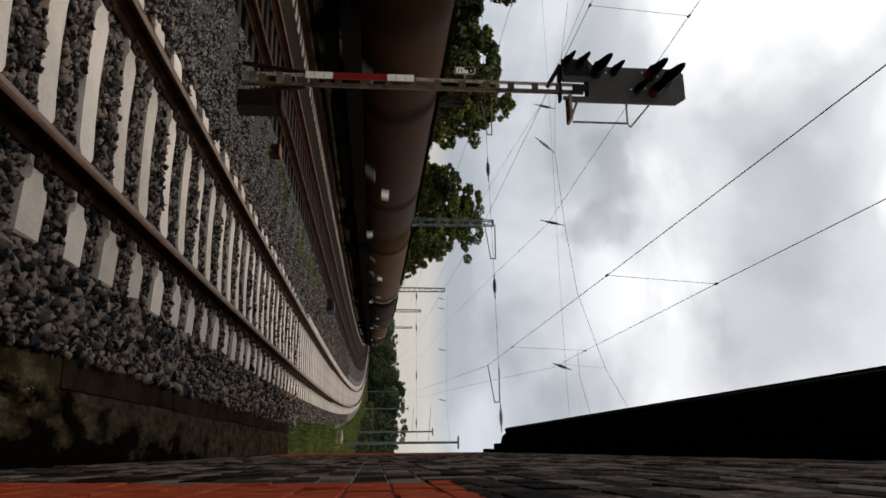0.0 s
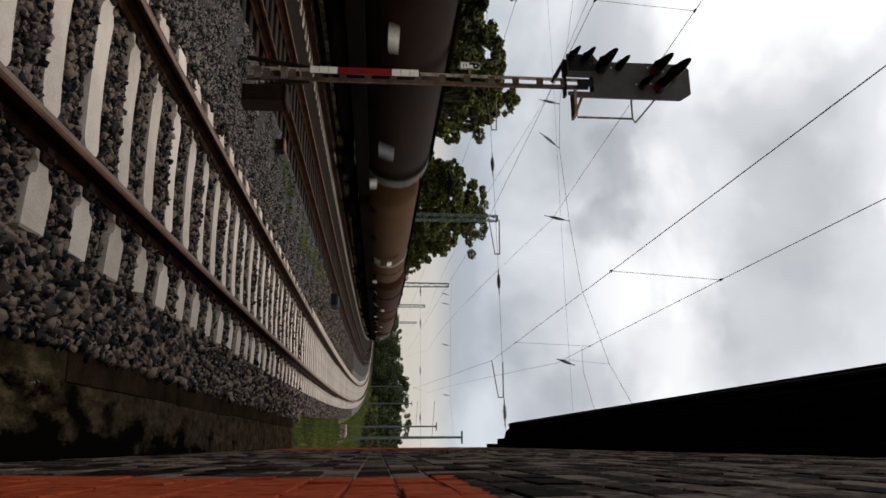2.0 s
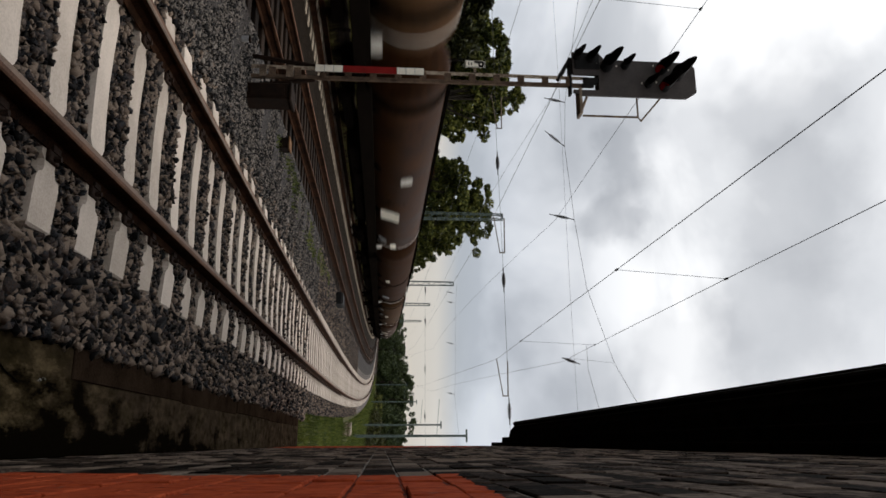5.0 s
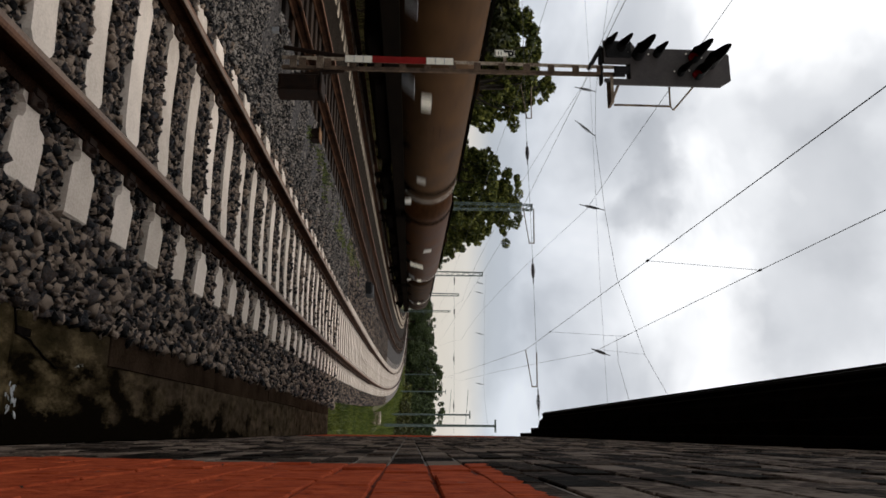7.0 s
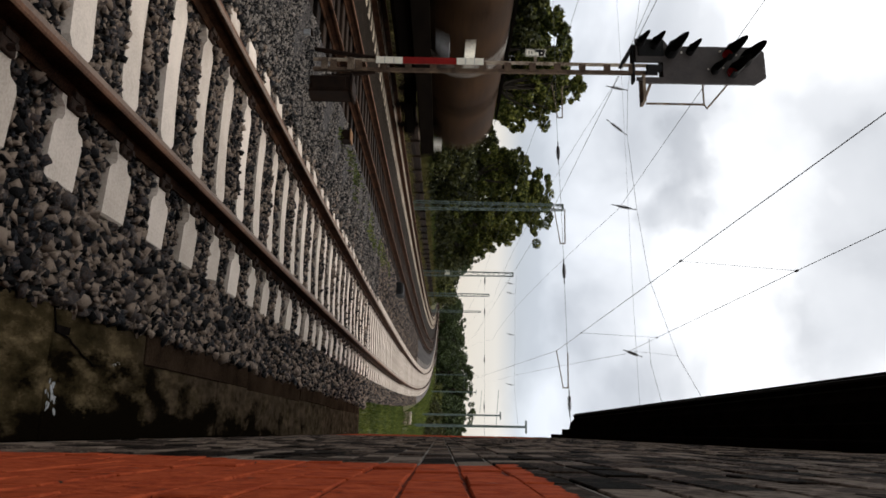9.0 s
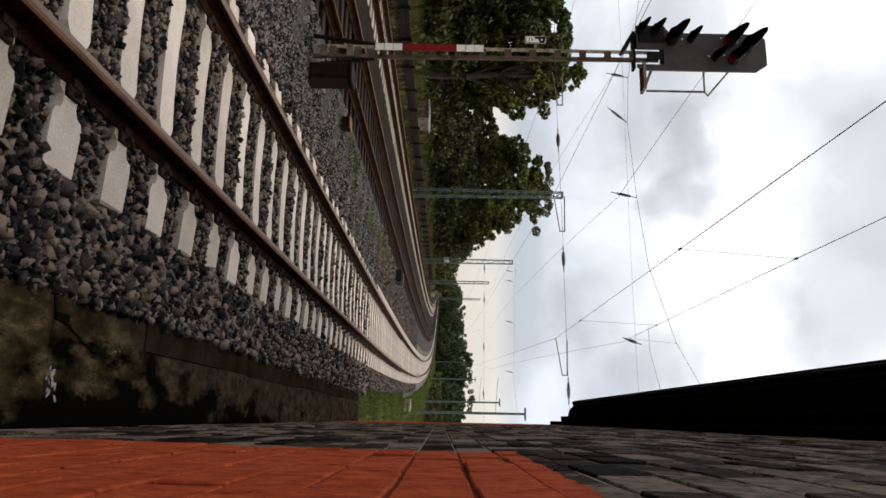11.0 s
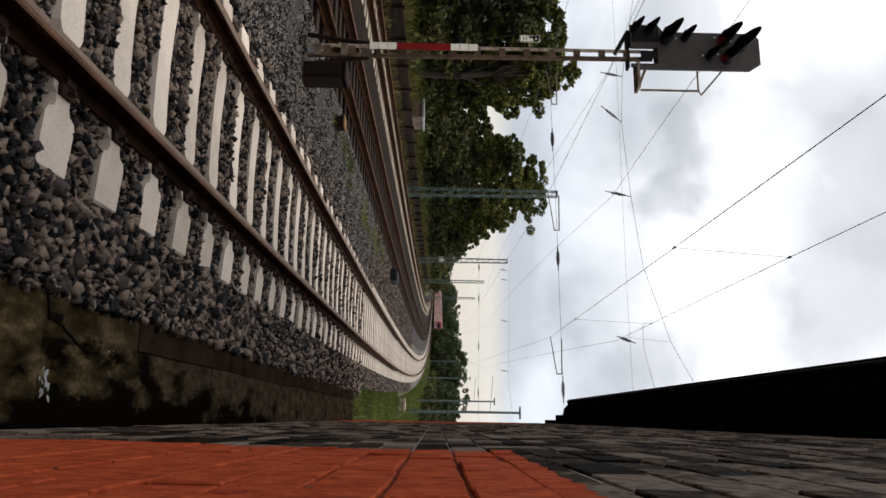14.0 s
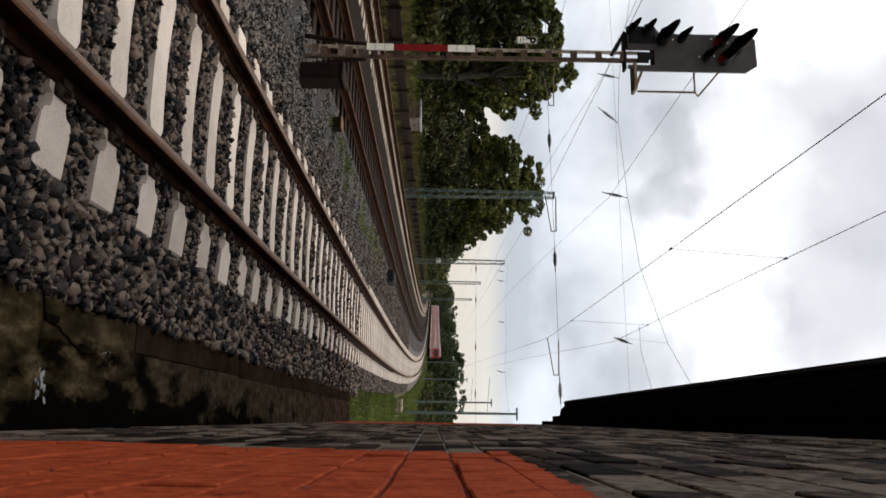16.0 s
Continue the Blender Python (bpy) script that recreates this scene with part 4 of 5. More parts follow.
def lattice_mast(x, y, h, w, label, group="overhead line masts"):
    t = thing("catenary_mast", pose(x, y, -0.6), label, "mast", group)
    for sx in (-1, 1):
        for sy in (-1, 1):
            part("leg", rod(bmesh.new(), (sx * w / 2, sy * w / 2, 0), (sx * w * 0.36, sy * w * 0.36, h), 0.035, 5), MAST_GREEN, t)
    n = int(h / 0.55)
    for face in range(2):
        bm = bmesh.new()
        for i in range(n):
            z0, z1 = h * i / n, h * (i + 1) / n
            k0, k1 = w * (0.5 - 0.14 * i / n), w * (0.5 - 0.14 * (i + 1) / n)
            s = 1 if i % 2 else -1
            for q in (-1, 1):
                if face:
                    rod(bm, (q * k0, s * k0, z0), (q * k1, -s * k1, z1), 0.016, 4)
                else:
                    rod(bm, (s * k0, q * k0, z0), (-s * k1, q * k1, z1), 0.016, 4)
        part("lacing", bm, MAST_GREEN, t, kind="stuff")
    part("cap", boxed(-w * 0.42, w * 0.42, -w * 0.42, w * 0.42, h - 0.02, h + 0.06), MAST_GREEN, t)


def pole_mast(x, y, h, arm):
    t = thing("catenary_mast", pose(x, y, -0.6), "slender grey-green steel catenary mast with a cross-arm", "mast", "overhead line masts")
    part("shaft", rod(bmesh.new(), (0, 0, 0), (0, 0, h), 0.11, 8, 0.08), MAST_GREEN, t)
    part("cross_arm", boxed(-arm, arm, -0.06, 0.06, h - 0.08, h + 0.04), MAST_GREEN, t)
    bm = rod(bmesh.new(), (0, 0, h - 2.2), (-2.6, 0, h - 2.0), 0.016, 6)
    part("bracket_arm", bm, MAST_GREEN, t)


lattice_mast(-15.0, 48.1, 10.4, 0.5, "grey-green latticed steel catenary mast before the trees")
lattice_mast(-16.5, 77.3, 9.8, 0.5, "grey-green latticed steel catenary mast beside the bend")
lattice_mast(-18.1, 98.5, 8.6, 0.4, "slim latticed catenary mast beside the bend")
lattice_mast(-20.4, 127.0, 8.9, 0.35, "slim latticed catenary mast beside the bend")
lattice_mast(-16.6, SPAN, 9.8, 0.5, "grey-green latticed steel mast that holds the span wires")
lattice_mast(2.7, SPAN, 13.0, 0.5, "tall latticed steel mast behind the building that holds the span wires")
pole_mast(-0.46, 55.0, 8.6, 0.45)
pole_mast(-1.8, 80.0, 8.7, 0.4)
pole_mast(-6.8, 130.0, 8.4, 0.4)
pole_mast(-13.6, 182.0, 8.4, 0.4)


# ---- trees ----
def leaves(name, centres, radii, per, size, material, seed, squash=0.75):
    """Leaf sprays round clump centres: each a small folded quad turned its own way."""
    rng = np.random.RandomState(seed)
    k = len(centres)
    c = np.repeat(np.asarray(centres, dtype=float), per, axis=0)
    r = np.repeat(np.asarray(radii, dtype=float), per)
    n = k * per
    d = rng.normal(size=(n, 3))
    d /= np.linalg.norm(d, axis=1, keepdims=True)
    rad = r * rng.uniform(0.35, 1.0, n) ** 0.6
    p = c + d * rad[:, None] * np.array([1, 1, squash])
    u = rng.normal(size=(n, 3))
    u /= np.linalg.norm(u, axis=1, keepdims=True)
    w = np.cross(u, rng.normal(size=(n, 3)))
    w /= np.linalg.norm(w, axis=1, keepdims=True)
    s = (size * rng.uniform(0.6, 1.4, n))[:, None]
    q = np.stack([p - u * s, p + w * s * 0.55, p + u * s, p - w * s * 0.55], 1)
    q[:, 1] += np.cross(u, w) * s * 0.2
    f = np.arange(n * 4).reshape(n, 4)
    return polys(name, q.reshape(-1, 3), f, 4, material)


def tree(x, y, h, r, seed, material, label, clumps=60, per=130, size=0.17, base=0.25, group="trees beside the line", tuft=(0.05, 0.20)):
    rng = random.Random(seed)
    t = thing("tree", pose(x, y, -0.6), label, "tree", group)
    bm = bmesh.new()
    pts = [Vector((0, 0, 0))]
    for i in range(1, 6):
        pts.append(Vector((rng.uniform(-0.12, 0.12) * i, rng.uniform(-0.12, 0.12) * i, h * 0.17 * i)))
    r0 = 0.028 * h
    for i in range(5):
        rod(bm, pts[i], pts[i + 1], r0 * (1 - 0.17 * i), 8, r0 * (1 - 0.17 * (i + 1)))
    centres, radii = [], []
    lobes = []
    for i in range(9):
        a, lvl = rng.uniform(0, 6.283), rng.uniform(base + 0.1, 0.9)
        wide = r * (0.45 + 0.55 * math.sin(math.pi * min(1.0, (lvl - base) / (1.02 - base)) ** 0.75)) * rng.uniform(0.45, 0.78)
        lobes.append(Vector((math.cos(a) * wide, math.sin(a) * wide, h * lvl)))
    lobes.append(Vector((pts[5].x, pts[5].y, h * 0.92)))
    for b in lobes:
        k = min(4, max(1, int(b.z / h * 4.5)))
        mid = pts[k].lerp(b, 0.5) + Vector((0, 0, -0.04 * h))
        rod(bm, pts[k], mid, r0 * 0.35, 5, r0 * 0.25)
        rod(bm, mid, b, r0 * 0.25, 5, r0 * 0.08)
    part("trunk", bm, BARK, t)
    for i in range(clumps):
        b = rng.choice(lobes)
        d = Vector((rng.gauss(0, 1), rng.gauss(0, 1), rng.gauss(0, 0.75))) * r * 0.30
        c = b + d
        c.z = min(max(c.z, h * base), h * 0.985)
        centres.append(c)
        radii.append(r * rng.uniform(*tuft))
    part("crown", leaves("crown", centres, radii, per, size, material, seed), None, t)
    return t


GREEN_TREE = "broad-leaved tree with a dense dark green crown"
for i, (x, y, h, r, m) in enumerate([
        (-21, 19, 7.5, 3.4, 0), (-20, 25, 7.8, 3.2, 0), (-20.5, 30.5, 7.1, 2.9, 0), (-19.5, 35.2, 9.0, 2.8, 1), (-20, 39.5, 9.4, 2.7, 1), (-21.5, 42.5, 7.4, 2.4, 1),
        (-20.0, 57.0, 9.0, 2.8, 1), (-20.6, 63.0, 11.8, 3.2, 1), (-20.6, 69.5, 12.4, 3.4, 1), (-24.5, 67, 9.5, 3.4, 0), (-25, 38, 7.4, 3.0, 0), (-21.5, 76, 8.6, 3.0, 1), (-22.0, 84, 6.6, 2.6, 2), (-24, 33, 6.6, 3.2, 0), (-25, 46, 5.8, 3.0, 2), (-25, 53, 5.6, 3.0, 0)]):
    tree(x, y, h, r, 20 + i, LEAF[m], GREEN_TREE if m < 2 else "broad-leaved tree with an olive-green crown", clumps=170, per=140, size=0.13)

tree(-17.5, 35.4, 9.9, 1.7, 61, LEAF[1], "slender tree with a sparse drooping crown", clumps=46, per=70, size=0.13, base=0.5)


def shrub(x, y, h, r, seed, material, label="dense green shrub at the foot of the trees", per=110, size=0.14, group="shrubs beside the line"):
    rng = random.Random(seed)
    t = thing("shrub", pose(x, y, -0.6), label, "shrub", group)
    bm = bmesh.new()
    for i in range(5):
        rod(bm, (0, 0, 0), (rng.uniform(-r, r) * 0.6, rng.uniform(-r, r) * 0.6, h * rng.uniform(0.5, 0.85)), 0.04, 5, 0.015)
    part("stems", bm, BARK, t)
    cs = [(rng.uniform(-r, r) * 0.8, rng.uniform(-r, r) * 0.8, h * rng.uniform(0.12, 0.85)) for i in range(26)]
    part("crown", leaves("crown", cs, [r * rng.uniform(0.22, 0.42) for c in cs], per, size, material, seed), None, t)


rng = random.Random(77)
for i in range(26):
    s = 17 + i * 3.4
    x, y, _ = along(-18.4 + rng.uniform(-0.8, 0.8), s)
    h = rng.uniform(3.4, 4.8) if not 45 < s < 55 else rng.uniform(4.6, 5.4)
    # shrubs take the leaf colours that were darkened for self-shade
    shrub(x, y, h, 2.3, 100 + i, LEAF[rng.choice((0, 0, 0, 2))])
# the thicket goes on round the inside of the bend
for i in range(11):
    s = 100 + i * 6.0
    x, y, _ = along(-19.5 + rng.uniform(-1.5, 1.5), s)
    shrub(x, y, rng.uniform(4.6, 6.0), 3.4, 150 + i, LEAF[rng.choice((0, 1, 2))], per=90, size=0.22)
for i in range(16):
    x, y, _ = along(-27 - rng.uniform(0, 10), 105 + i * 9)
    tree(x, y, rng.uniform(7.5, 10.5), 4.2, 200 + i, FAR_LEAF, "distant dark green broad-leaved tree", clumps=90, per=42, size=0.3, base=0.08, group="distant trees", tuft=(0.13, 0.27))
# low growth along the outer side of the bend, then the wood
for i in range(16):
    x, y, _ = along(3.6 + rng.uniform(0, 4.5), 44 + i * 9.5)
    shrub(x, y, rng.uniform(1.7, 3.0), 2.4, 400 + i, LEAF[rng.choice((1, 1, 2))], "low bright green shrub beside the bend", per=80, size=0.16)
for i in range(34):
    s = 215 + i * 7
    x, y, _ = along(18 + rng.uniform(0, 16), s)
    h = rng.uniform(7.5, 13.5)
    tree(x, y, h, 5.0, 300 + i, FAR_LEAF, "distant dark green broad-leaved tree", clumps=110, per=42, size=0.36, base=0.04, group="distant trees", tuft=(0.13, 0.27))

for i in range(18):
    x, y, _ = along(10 + rng.uniform(0, 12), 285 + i * 11)
    tree(x, y, rng.uniform(10.5, 15), 5.4, 500 + i, FAR_LEAF, "distant dark green broad-leaved tree", clumps=110, per=42, size=0.38, base=0.03, group="distant trees", tuft=(0.13, 0.27))


# ---- grass ----
def blades(name, spots, height, material, seed):
    rng = np.random.RandomState(seed)
    n = len(spots)
    a = rng.uniform(0, 6.283, n)
    lean = rng.normal(0, 0.35, (n, 2))
    hh = height * rng.uniform(0.5, 1.3, n)
    w = np.stack([np.cos(a), np.sin(a), np.zeros(n)], 1) * (0.006 + 0.012 * height) * rng.uniform(0.7, 1.6, n)[:, None]
    tip = spots + np.stack([lean[:, 0] * hh, lean[:, 1] * hh, hh], 1)
    mid = spots + np.stack([lean[:, 0] * hh * 0.3, lean[:, 1] * hh * 0.3, hh * 0.6], 1)
    q = np.stack([spots - w, spots + w, mid + w * 0.7, mid - w * 0.7, tip], 1)
    k = 5 * np.arange(n)[:, None]
    quad = k + np.array([[0, 1, 2, 3]])
    tri = k + np.array([[3, 2, 4]])
    me = bpy.data.meshes.new(name)
    me.from_pydata([tuple(v) for v in q.reshape(-1, 3).tolist()], [], [tuple(f) for f in quad.tolist()] + [tuple(f) for f in tri.tolist()])
    me.materials.append(material)
    return me


def grass(name, label, a0, a1, s0, s1, n, height, material, seed, z, patch=0.0):
    rng = np.random.RandomState(seed)
    s, o = rng.uniform(s0, s1, n), rng.uniform(a0, a1, n)
    keep = np.sin(s * 1.7 + seed) + np.sin(o * 6 + s * 0.6) + rng.normal(0, 0.5, n) > patch * 2 - 2.5
    pts = np.array([(*along(oo, ss)[:2], z) for oo, ss in zip(o[keep], s[keep])])
    tagged(part(name, blades(name, pts, height, material, seed), None, kind="stuff"), label, "grass")


grass("grass_strip", "low green weeds in the gravel between the tracks", -5.5, -4.7, 12.5, 26, 5000, 0.10, GRASS, 1, -0.2, 1.35)
grass("verge_grass", "dry yellowish grass tufts along the far track", -15.0, -14.1, 14, 130, 9000, 0.5, DRY_GRASS, 2, -0.62, 1.1)
grass("terrace_grass", "dry yellowish grass on the low terrace", -17.0, -15.3, 14, 130, 14000, 0.45, DRY_GRASS, 6, 0.2)
grass("thicket_grass", "tall green grass before the shrubs", -18.2, -16.4, 14, 150, 14000, 0.7, GRASS, 3, 0.2)
grass("wall_end_grass", "fresh green grass beyond the end of the building", -0.62, 1.6, 18.6, 42, 12000, 0.16, GRASS, 4, -0.42)
grass("bank_grass", "green grass along the outer side of the bend", -0.3, 4.0, 40, 200, 16000, 0.7, GRASS, 5, -0.6)

vs, fs = sweep([(0.0, -0.6), (3.0, -0.6), (3.0, -0.42), (0.0, -0.42)], -0.6, [END + 0.02, 20, 24, 28, 33, 38, 44, 52])
tagged(part("ground_bank", raw("bank", vs, fs, EARTH), None, kind="structure"), "low green bank beyond the end of the building", "ground")


vs, fs = sweep([(-40.0, -0.65), (0.0, -0.65), (0.0, 0.2), (-40.0, 0.3)], -15.22, [12.0, 20.0, 30.0, 45.0, 60.0, 80.0, 100.0, 125.0, 150.0])
tagged(part("ground_terrace", raw("terrace", vs, fs, EARTH), None, kind="structure"), "low grassy terrace behind the old timber edging", "ground")


def timber_edging():
    """Old sleepers laid on edge hold back the terrace."""
    t = thing("timber_retaining_wall", pose(0, 0, 0), "low dark retaining wall of old tarred timbers", "retaining wall", kind="structure")
    plank = mesh_of("timber", boxed(-0.08, 0.08, -1.28, 1.28, -0.11, 0.11, bevel=0.015), TIMBER)
    post = mesh_of("post", boxed(-0.06, 0.06, -0.06, 0.06, -0.5, 0.5, bevel=0.01), TIMBER)
    rng = random.Random(5)
    for i in range(40):
        x, y, turn = along(-15.1, 14 + i * 2.6)
        for k in range(4):
            part("timber", plank, None, t, at=pose(x + rng.uniform(-0.02, 0.02), y, -0.5 + k * 0.225, 0, 0, turn))
        x, y, turn = along(-14.94, 15.2 + i * 2.6)
        part("post", post, None, t, at=pose(x, y, -0.16 + rng.uniform(-0.03, 0.05), 0, 0, turn))


timber_edging()


# ---- things beside the line ----
def trackside():
    t = thing("relay_cabinet", pose(-16.2, 37.8, 0.18), "pale grey trackside relay cabinet among the dry grass", "cabinet")
    part("body", boxed(-0.5, 0.5, -0.9, 0.9, 0.08, 0.62, bevel=0.02), GALV, t)
    part("lid", boxed(-0.56, 0.56, -0.98, 0.98, 0.62, 0.74, bevel=0.02), DUSTY, t, "light grey lid")
    part("plinth", boxed(-0.52, 0.52, -0.92, 0.92, 0.0, 0.08), TIMBER, t)
    for y in (-0.45, 0.45):
        d = part("door", boxed(0.5, 0.512, y - 0.42, y + 0.42, 0.13, 0.57, bevel=0.004), GALV, t)
        part("handle", boxed(0.512, 0.53, y - 0.3, y - 0.26, 0.3, 0.4), BLACK, d)
    t = thing("point_heater_box", pose(-5.35, 12.95, -0.17), "small rusty orange trackside box on the gravel", "cable box")
    part("body", boxed(-0.10, 0.10, -0.14, 0.14, 0.0, 0.17, bevel=0.015), WOOD, t)
    part("lid", boxed(-0.115, 0.115, -0.155, 0.155, 0.17, 0.195, bevel=0.008), shade("faded_orange_lid", (0.08, 0.04, 0.018), (0.20, 0.105, 0.05), 8, 0.8), t, "faded orange lid")
    t = thing("ground_marker", pose(-5.25, 9.05, -0.17), "small pale stone marker with a reddish top", "marker")
    part("post", boxed(-0.035, 0.035, -0.035, 0.035, 0.0, 0.10, bevel=0.008), DUSTY, t)
    part("top", boxed(-0.037, 0.037, -0.037, 0.037, 0.10, 0.13, bevel=0.008), WOOD, t)
    t = thing("point_machine", pose(-5.75, 30.5, -0.2), "dark steel point machine beside the old track", "point machine")
    part("case", boxed(-0.25, 0.25, -0.55, 0.55, 0.0, 0.30, bevel=0.03), BLACK, t)
    part("cover", boxed(-0.22, 0.22, -0.5, 0.5, 0.30, 0.34, bevel=0.015), BLACK, t)
    x, y, _ = along(-14.2, 80)
    t = thing("kilometre_board", pose(x, y, -0.6), "small white distance board on a post in the grass", "sign")
    part("post", rod(bmesh.new(), (0, 0, 0), (0, 0, 3.0), 0.035, 8), GALV, t)
    part("board", boxed(-0.3, 0.3, -0.06, -0.04, 2.5, 3.05, bevel=0.004), WHITE, t)
    t = thing("timber_pallet", pose(-0.75, 44.5, -0.42, 0, 0, 14), "stack of pale weathered timber on the grassy bank", "timber")
    for i in range(4):
        part("plank", boxed(-0.3, 0.3, -0.6 + 0.05 * i, 0.6 - 0.03 * i, i * 0.12, i * 0.12 + 0.105, bevel=0.012), OLD_SLEEPER if i % 2 else GALV, t)


trackside()


# ---- tank wagons ----
PITCH = 24.5


def lathe(bm, rows, seg=28, m=None):
    rings = []
    for y, r, zc in rows:
        rings.append([bm.verts.new((r * math.sin(2 * math.pi * i / seg), y, zc + r * math.cos(2 * math.pi * i / seg))) for i in range(seg)])
    for p, q in zip(rings, rings[1:]):
        for i in range(seg):
            bm.faces.new((p[i], p[(i + 1) % seg], q[(i + 1) % seg], q[i]))
    bm.faces.new(rings[0][::-1])
    bm.faces.new(rings[-1])
    bmesh.ops.recalc_face_normals(bm, faces=bm.faces)
    return bm


def tank_wagon(skin, ring_at, label, signs, R=1.40, ZC=2.56):
    t = thing("tank_wagon", pose(0, -600, 0), label, "tank wagon", "tank wagons of the goods train")
    half = 10.4
    dome = [(half + 0.85 * math.sin(a), R * math.cos(a), ZC) for a in (0.0, 0.25, 0.5, 0.75, 1.0, 1.25, 1.45)]
    rows = [(-y, r, z) for y, r, z in dome[::-1]] + dome
    part("tank", lathe(bmesh.new(), rows), TANK[skin], t, smooth=True)
    for y, m, w in ring_at:
        part("band", lathe(bmesh.new(), [(y - w, R + 0.001, ZC), (y - w, R + 0.02, ZC), (y + w, R + 0.02, ZC), (y + w, R + 0.001, ZC)]), m, t, smooth=False)
    for y in (-9.0, -3.2, 3.2, 9.0):
        bm = bmesh.new()
        v = [bm.verts.new((1.15 * s, y + q, z)) for q in (-0.06, 0.06) for s, z in ((-1, 1.05), (1, 1.05), (1, 1.75), (-1, 1.75))]
        for f in ((0, 1, 2, 3), (7, 6, 5, 4), (0, 4, 5, 1), (1, 5, 6, 2), (2, 6, 7, 3), (3, 7, 4, 0)):
            bm.faces.new([v[i] for i in f])
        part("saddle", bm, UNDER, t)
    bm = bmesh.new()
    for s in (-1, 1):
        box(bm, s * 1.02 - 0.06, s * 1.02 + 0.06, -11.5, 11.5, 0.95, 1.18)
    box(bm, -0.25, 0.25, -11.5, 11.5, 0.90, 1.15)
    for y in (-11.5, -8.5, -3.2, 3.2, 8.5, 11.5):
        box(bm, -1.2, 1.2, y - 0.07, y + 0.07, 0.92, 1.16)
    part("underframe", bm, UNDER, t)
    # solebars deepened and blackened in place of the shade on the tank's belly
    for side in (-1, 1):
        part("shade_solebar", boxed(side * 1.36 - 0.06, side * 1.36 + 0.06, -11.4, 11.4, 0.94, 1.44, bevel=0.015), UNDER, t)
    for e in (-1, 1):
        for s in (-0.875, 0.875):
            bm = rod(bmesh.new(), (s, e * 11.5, 1.06), (s, e * 12.05, 1.06), 0.09, 10)
            rod(bm, (s, e * 12.05, 1.06), (s, e * 12.12, 1.06), 0.23, 14)
            part("buffer", bm, UNDER, t)
        bm = bmesh.new()
        for s in (-1, 1):
            box(bm, s * 1.0 - 0.06, s * 1.0 + 0.06, e * 8.8 - 1.3, e * 8.8 + 1.3, 0.42, 0.72, bevel=0.03)
            for y in (-0.9, 0.9):
                box(bm, s * 1.03 - 0.1, s * 1.03 + 0.1, e * 8.8 + y - 0.16, e * 8.8 + y + 0.16, 0.32, 0.62, bevel=0.03)
        box(bm, -1.05, 1.05, e * 8.8 - 0.2, e * 8.8 + 0.2, 0.5, 0.78, bevel=0.03)
        bogie = part("bogie", bm, UNDER, t)
        for y in (-0.9, 0.9):
            bm = bmesh.new()
            for s in (-0.75, 0.75):
                rod(bm, (s - 0.065, e * 8.8 + y, 0.46), (s + 0.065, e * 8.8 + y, 0.46), 0.46, 22)
            rod(bm, (-0.95, e * 8.8 + y, 0.46), (0.95, e * 8.8 + y, 0.46), 0.08, 8)
            part("wheelset", bm, UNDER, bogie)
    bm = bmesh.new()
    for s in (-0.35, 0.35):
        box(bm, s - 0.02, s + 0.02, -10.2, 10.2, ZC + R + 0.02, ZC + R + 0.07)
    for i in range(40):
        box(bm, -0.4, 0.4, -10.0 + i * 0.5, -9.75 + i * 0.5, ZC + R + 0.07, ZC + R + 0.09)
    part("walkway", bm, UNDER, t)
    part("dome_hatch", rod(bmesh.new(), (0, 0, ZC + R - 0.06), (0, 0, ZC + R + 0.19), 0.32, 16), TANK[skin], t)
    bm = bmesh.new()
    for y in (-0.22, 0.22):
        rod(bm, (1.42, y + 1.0, 1.1), (1.30, y + 1.0, 2.9), 0.014, 6)
        rod(bm, (1.30, y + 1.0, 2.9), (0.4, y + 1.0, 3.8), 0.022, 6)
    for i in range(7):
        rod(bm, (1.40, 0.78, 1.3 + i * 0.25), (1.40, 1.22, 1.3 + i * 0.25), 0.01, 5)
    part("ladder", bm, UNDER, t)
    for y, z, w, h, m in signs:
        a = (z - ZC) / R
        part("sign_plate", boxed(-0.012, 0.012, -w / 2, w / 2, -h / 2, h / 2), m, t, "plain label plate",
             at=pose(math.cos(a) * (R + 0.03), y, ZC + math.sin(a) * (R + 0.03), 0, -math.degrees(a), 0))
    # added black mass that stands in for the shade under the tank
    part("shade_block", boxed(-0.85, 1.0, -5.2, 5.2, 0.36, 0.95, bevel=0.12), UNDER, t)
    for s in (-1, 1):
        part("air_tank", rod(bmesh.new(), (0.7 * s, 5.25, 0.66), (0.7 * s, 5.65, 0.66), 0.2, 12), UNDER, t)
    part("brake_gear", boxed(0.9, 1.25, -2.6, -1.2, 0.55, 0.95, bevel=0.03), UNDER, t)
    part("end_rack", boxed(1.16, 1.22, 10.2, 11.0, 1.2, 1.75), PALE_BAND, t, "pale end ladder frame")
    return t


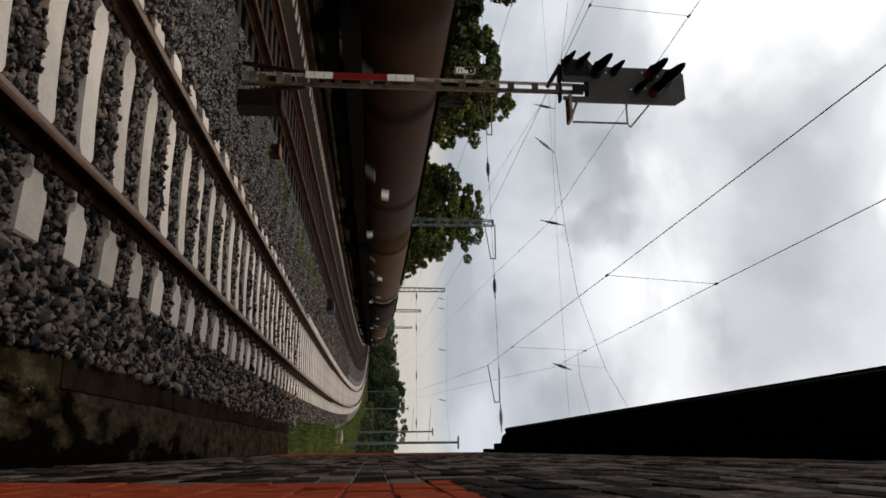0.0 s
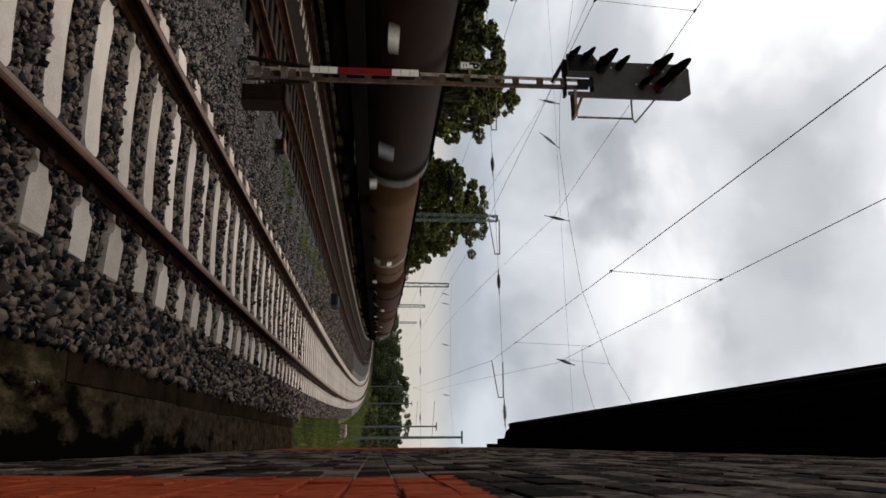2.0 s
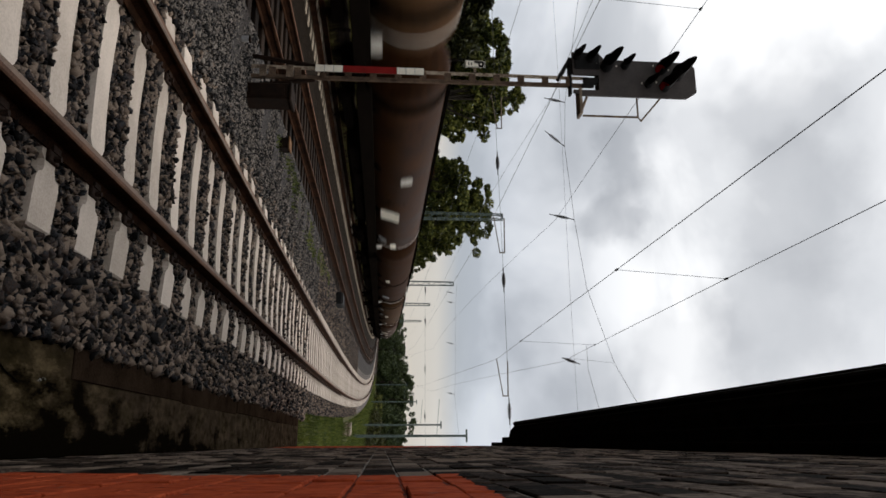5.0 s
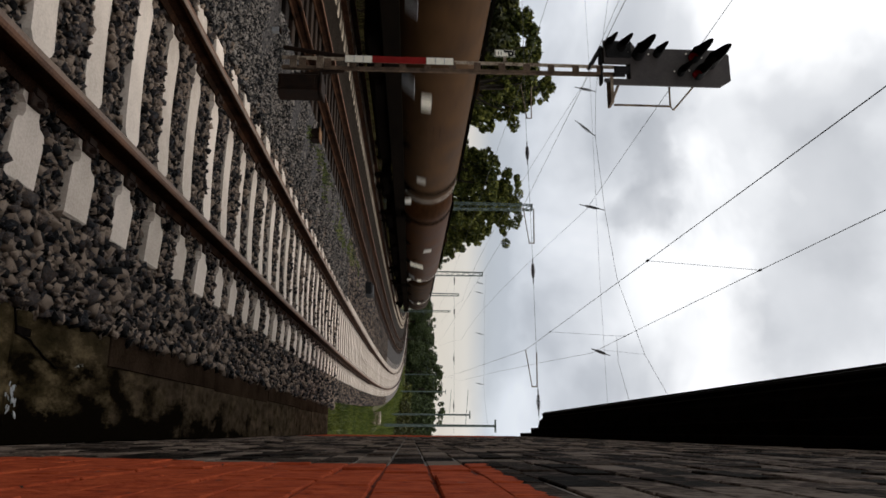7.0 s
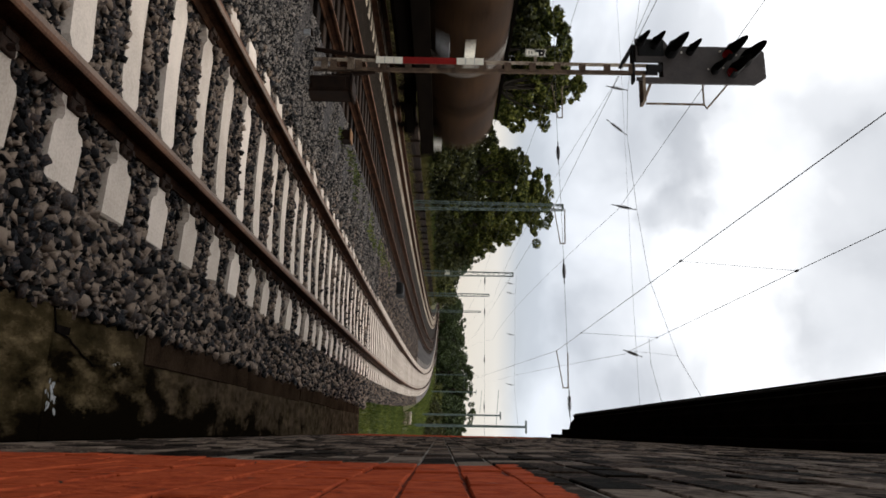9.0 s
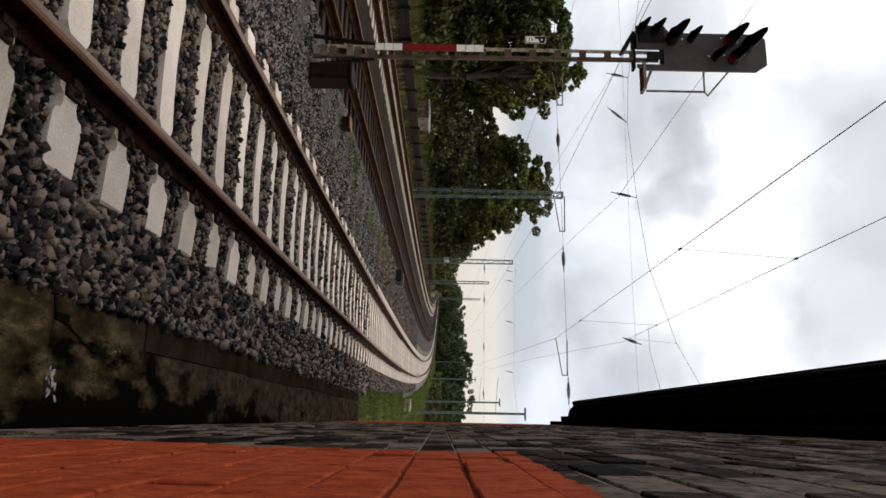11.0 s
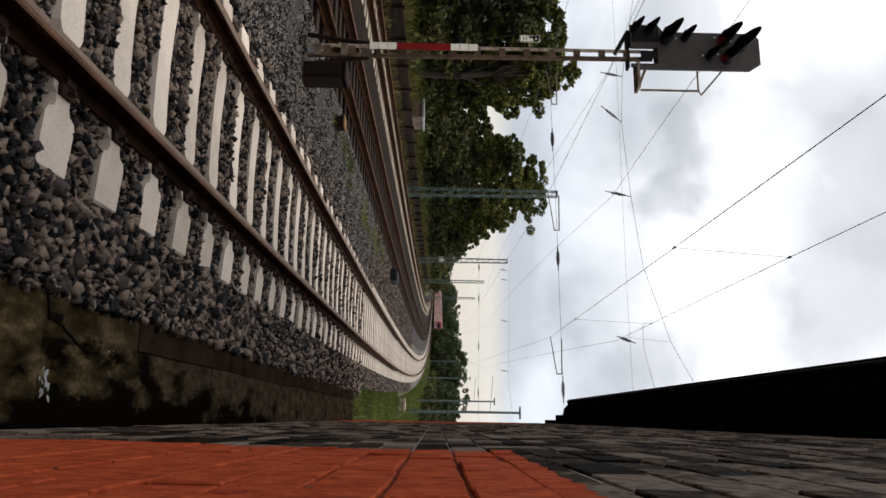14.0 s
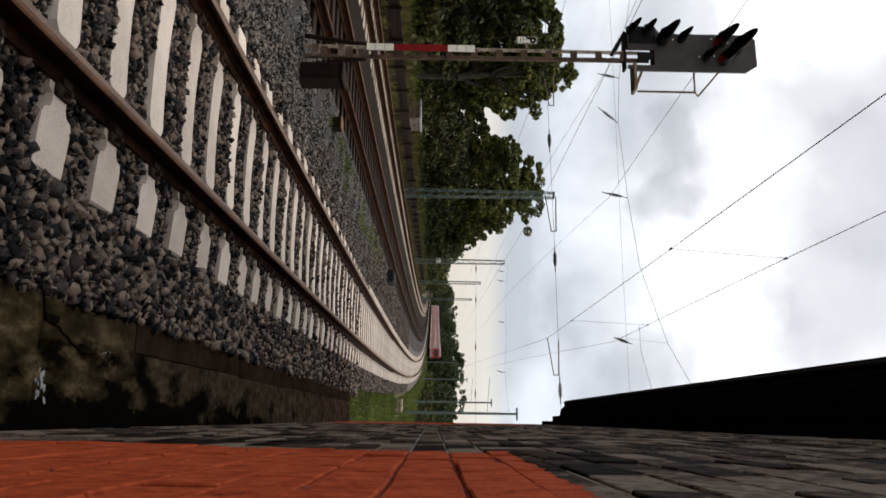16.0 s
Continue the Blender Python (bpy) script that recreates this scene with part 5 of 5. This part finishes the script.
WAGONS = []
kinds = [
    tank_wagon(1, [(4.1, PALE_BAND, 0.07), (7.2, UNDER, 0.09)], "warm grey tank wagon with a pale ring and a dark ring", [(3.0, 2.55, 0.9, 0.3, WHITE), (2.9, 1.75, 0.9, 0.45, DUSTY)], R=1.32, ZC=2.44),
    tank_wagon(0, [(-5.2, UNDER, 0.25), (5.2, UNDER, 0.2)], "dull brown tank wagon with dark tank straps", [(3.0, 2.3, 0.9, 0.32, WHITE), (1.0, 1.6, 1.0, 0.5, DUSTY), (-7.6, 1.5, 0.6, 0.5, DUSTY)]),
    tank_wagon(2, [(-9.8, UNDER, 0.3), (10.1, PALE_BAND, 0.05)], "ochre-stained brown tank wagon with a white label board", [(9.6, 2.40, 1.1, 0.32, WHITE), (8.8, 1.75, 1.0, 0.5, DUSTY), (3.2, 2.15, 1.5, 0.95, WHITE), (-2.4, 2.8, 0.8, 0.5, PALE_BAND)]),
    tank_wagon(1, [(10.0, PALE_BAND, 0.05), (-9.9, UNDER, 0.3), (8.8, UNDER, 0.25)], "warm grey tank wagon with a pale end ring", [(-1.6, 2.25, 1.0, 0.34, WHITE), (-2.4, 1.55, 1.1, 0.6, DUSTY), (6.8, 2.2, 0.6, 0.4, PALE_BAND), (-7.2, 1.7, 0.5, 0.4, DUSTY)]),
    tank_wagon(0, [(10.1, PALE_BAND, 0.05), (9.2, UNDER, 0.3), (0.0, UNDER, 0.2)], "dark brown tank wagon with a narrow pale ring", [(-2.0, 2.2, 0.8, 0.3, WHITE), (6.4, 2.1, 0.9, 0.6, DUSTY)]),
]
ORDER = [0, 2, 3, 4, 2, 3, 1, 0, 4, 3, 1, 3, 4, 1]
used = set()
for k in ORDER:
    if k in used:
        WAGONS.append(copy_thing(kinds[k], pose(0, -600, 0)))
    else:
        used.add(k)
        WAGONS.append(kinds[k])


# ---- the red passenger train ----
def coach(front, label):
    t = thing("railcar", pose(0, 500, 0), label, "railcar", "coaches of the red train")
    bm = box(bmesh.new(), -1.4, 1.4, -12.7, 12.7, 0.55, 3.75, bevel=0.22)
    part("body", bm, COACH_RED, t)
    part("roof", boxed(-1.2, 1.2, -12.4, 12.4, 3.7, 4.05, bevel=0.12), DUSTY, t, "light grey roof")
    part("skirt", boxed(-1.3, 1.3, -11.5, 11.5, 0.25, 0.56), UNDER, t)
    for s in (-1, 1):
        for i in range(9):
            y = -10.4 + i * 2.6
            part("window", boxed(s * 1.403 - 0.02, s * 1.403 + 0.02, y - 0.85, y + 0.85, 1.95, 2.85, bevel=0.01), GLASS_DARK, t)
        part("stripe", boxed(s * 1.404 - 0.015, s * 1.404 + 0.015, -12.3, 12.3, 0.75, 0.95), WHITE, t, "pale waist stripe")
        for y in (-6.5, 6.5):
            part("door", boxed(s * 1.406 - 0.012, s * 1.406 + 0.012, y - 0.3, y + 0.3, 0.7, 2.9), DUSTY, t)
    for y in (-9, 9):
        bm = bmesh.new()
        for q in (-1.2, 1.2):
            for s in (-0.75, 0.75):
                rod(bm, (s - 0.06, y + q, 0.45), (s + 0.06, y + q, 0.45), 0.45, 16)
        box(bm, -1.0, 1.0, y - 1.8, y + 1.8, 0.3, 0.55)
        part("bogie", bm, UNDER, t)
    if front:
        part("windscreen", boxed(-1.05, 1.05, -12.73, -12.68, 2.15, 3.25, bevel=0.02), GLASS_DARK, t)
        part("nose_panel", boxed(-1.2, 1.2, -12.74, -12.69, 0.8, 1.35, bevel=0.02), DUSTY, t, "light grey nose panel")
        for s in (-0.85, 0.85):
            part("headlight", rod(bmesh.new(), (s, -12.70, 1.6), (s, -12.78, 1.6), 0.13, 14), WHITE, t)
    return t


COACHES = [coach(True, "red railcar with a dark windscreen at the head of the train"), coach(False, "red passenger coach with dark windows and pale roof")]
for i in range(3):
    COACHES.append(copy_thing(COACHES[1], pose(0, 520 + 26 * i, 0)))

lay_bricks()


# ---- what moves ----
TAIL, SPEED = 285.2, 28.5
HEAD, FAST = 222.0, 38.0


def motions():
    """The goods train runs out towards the camera and past it; the red train follows on the outer track round the bend."""
    for i, w in enumerate(WAGONS):
        rows = []
        for k in range(33):
            t = k * 0.5
            x, y, turn = along(AXIS[2], TAIL - SPEED * t - PITCH / 2 - PITCH * i)
            rows.append((t, pose(x, y, LEVEL[2], 0, 0, turn)))
        walk(w, rows)
    for i, c in enumerate(COACHES):
        rows = []
        for k in range(33):
            t = k * 0.5
            x, y, turn = along(OUTER, HEAD + FAST * (16.0 - t) + 13.0 + 26.2 * i)
            rows.append((t, pose(x, y, 0, 0, 0, turn)))
        walk(c, rows)


motions()
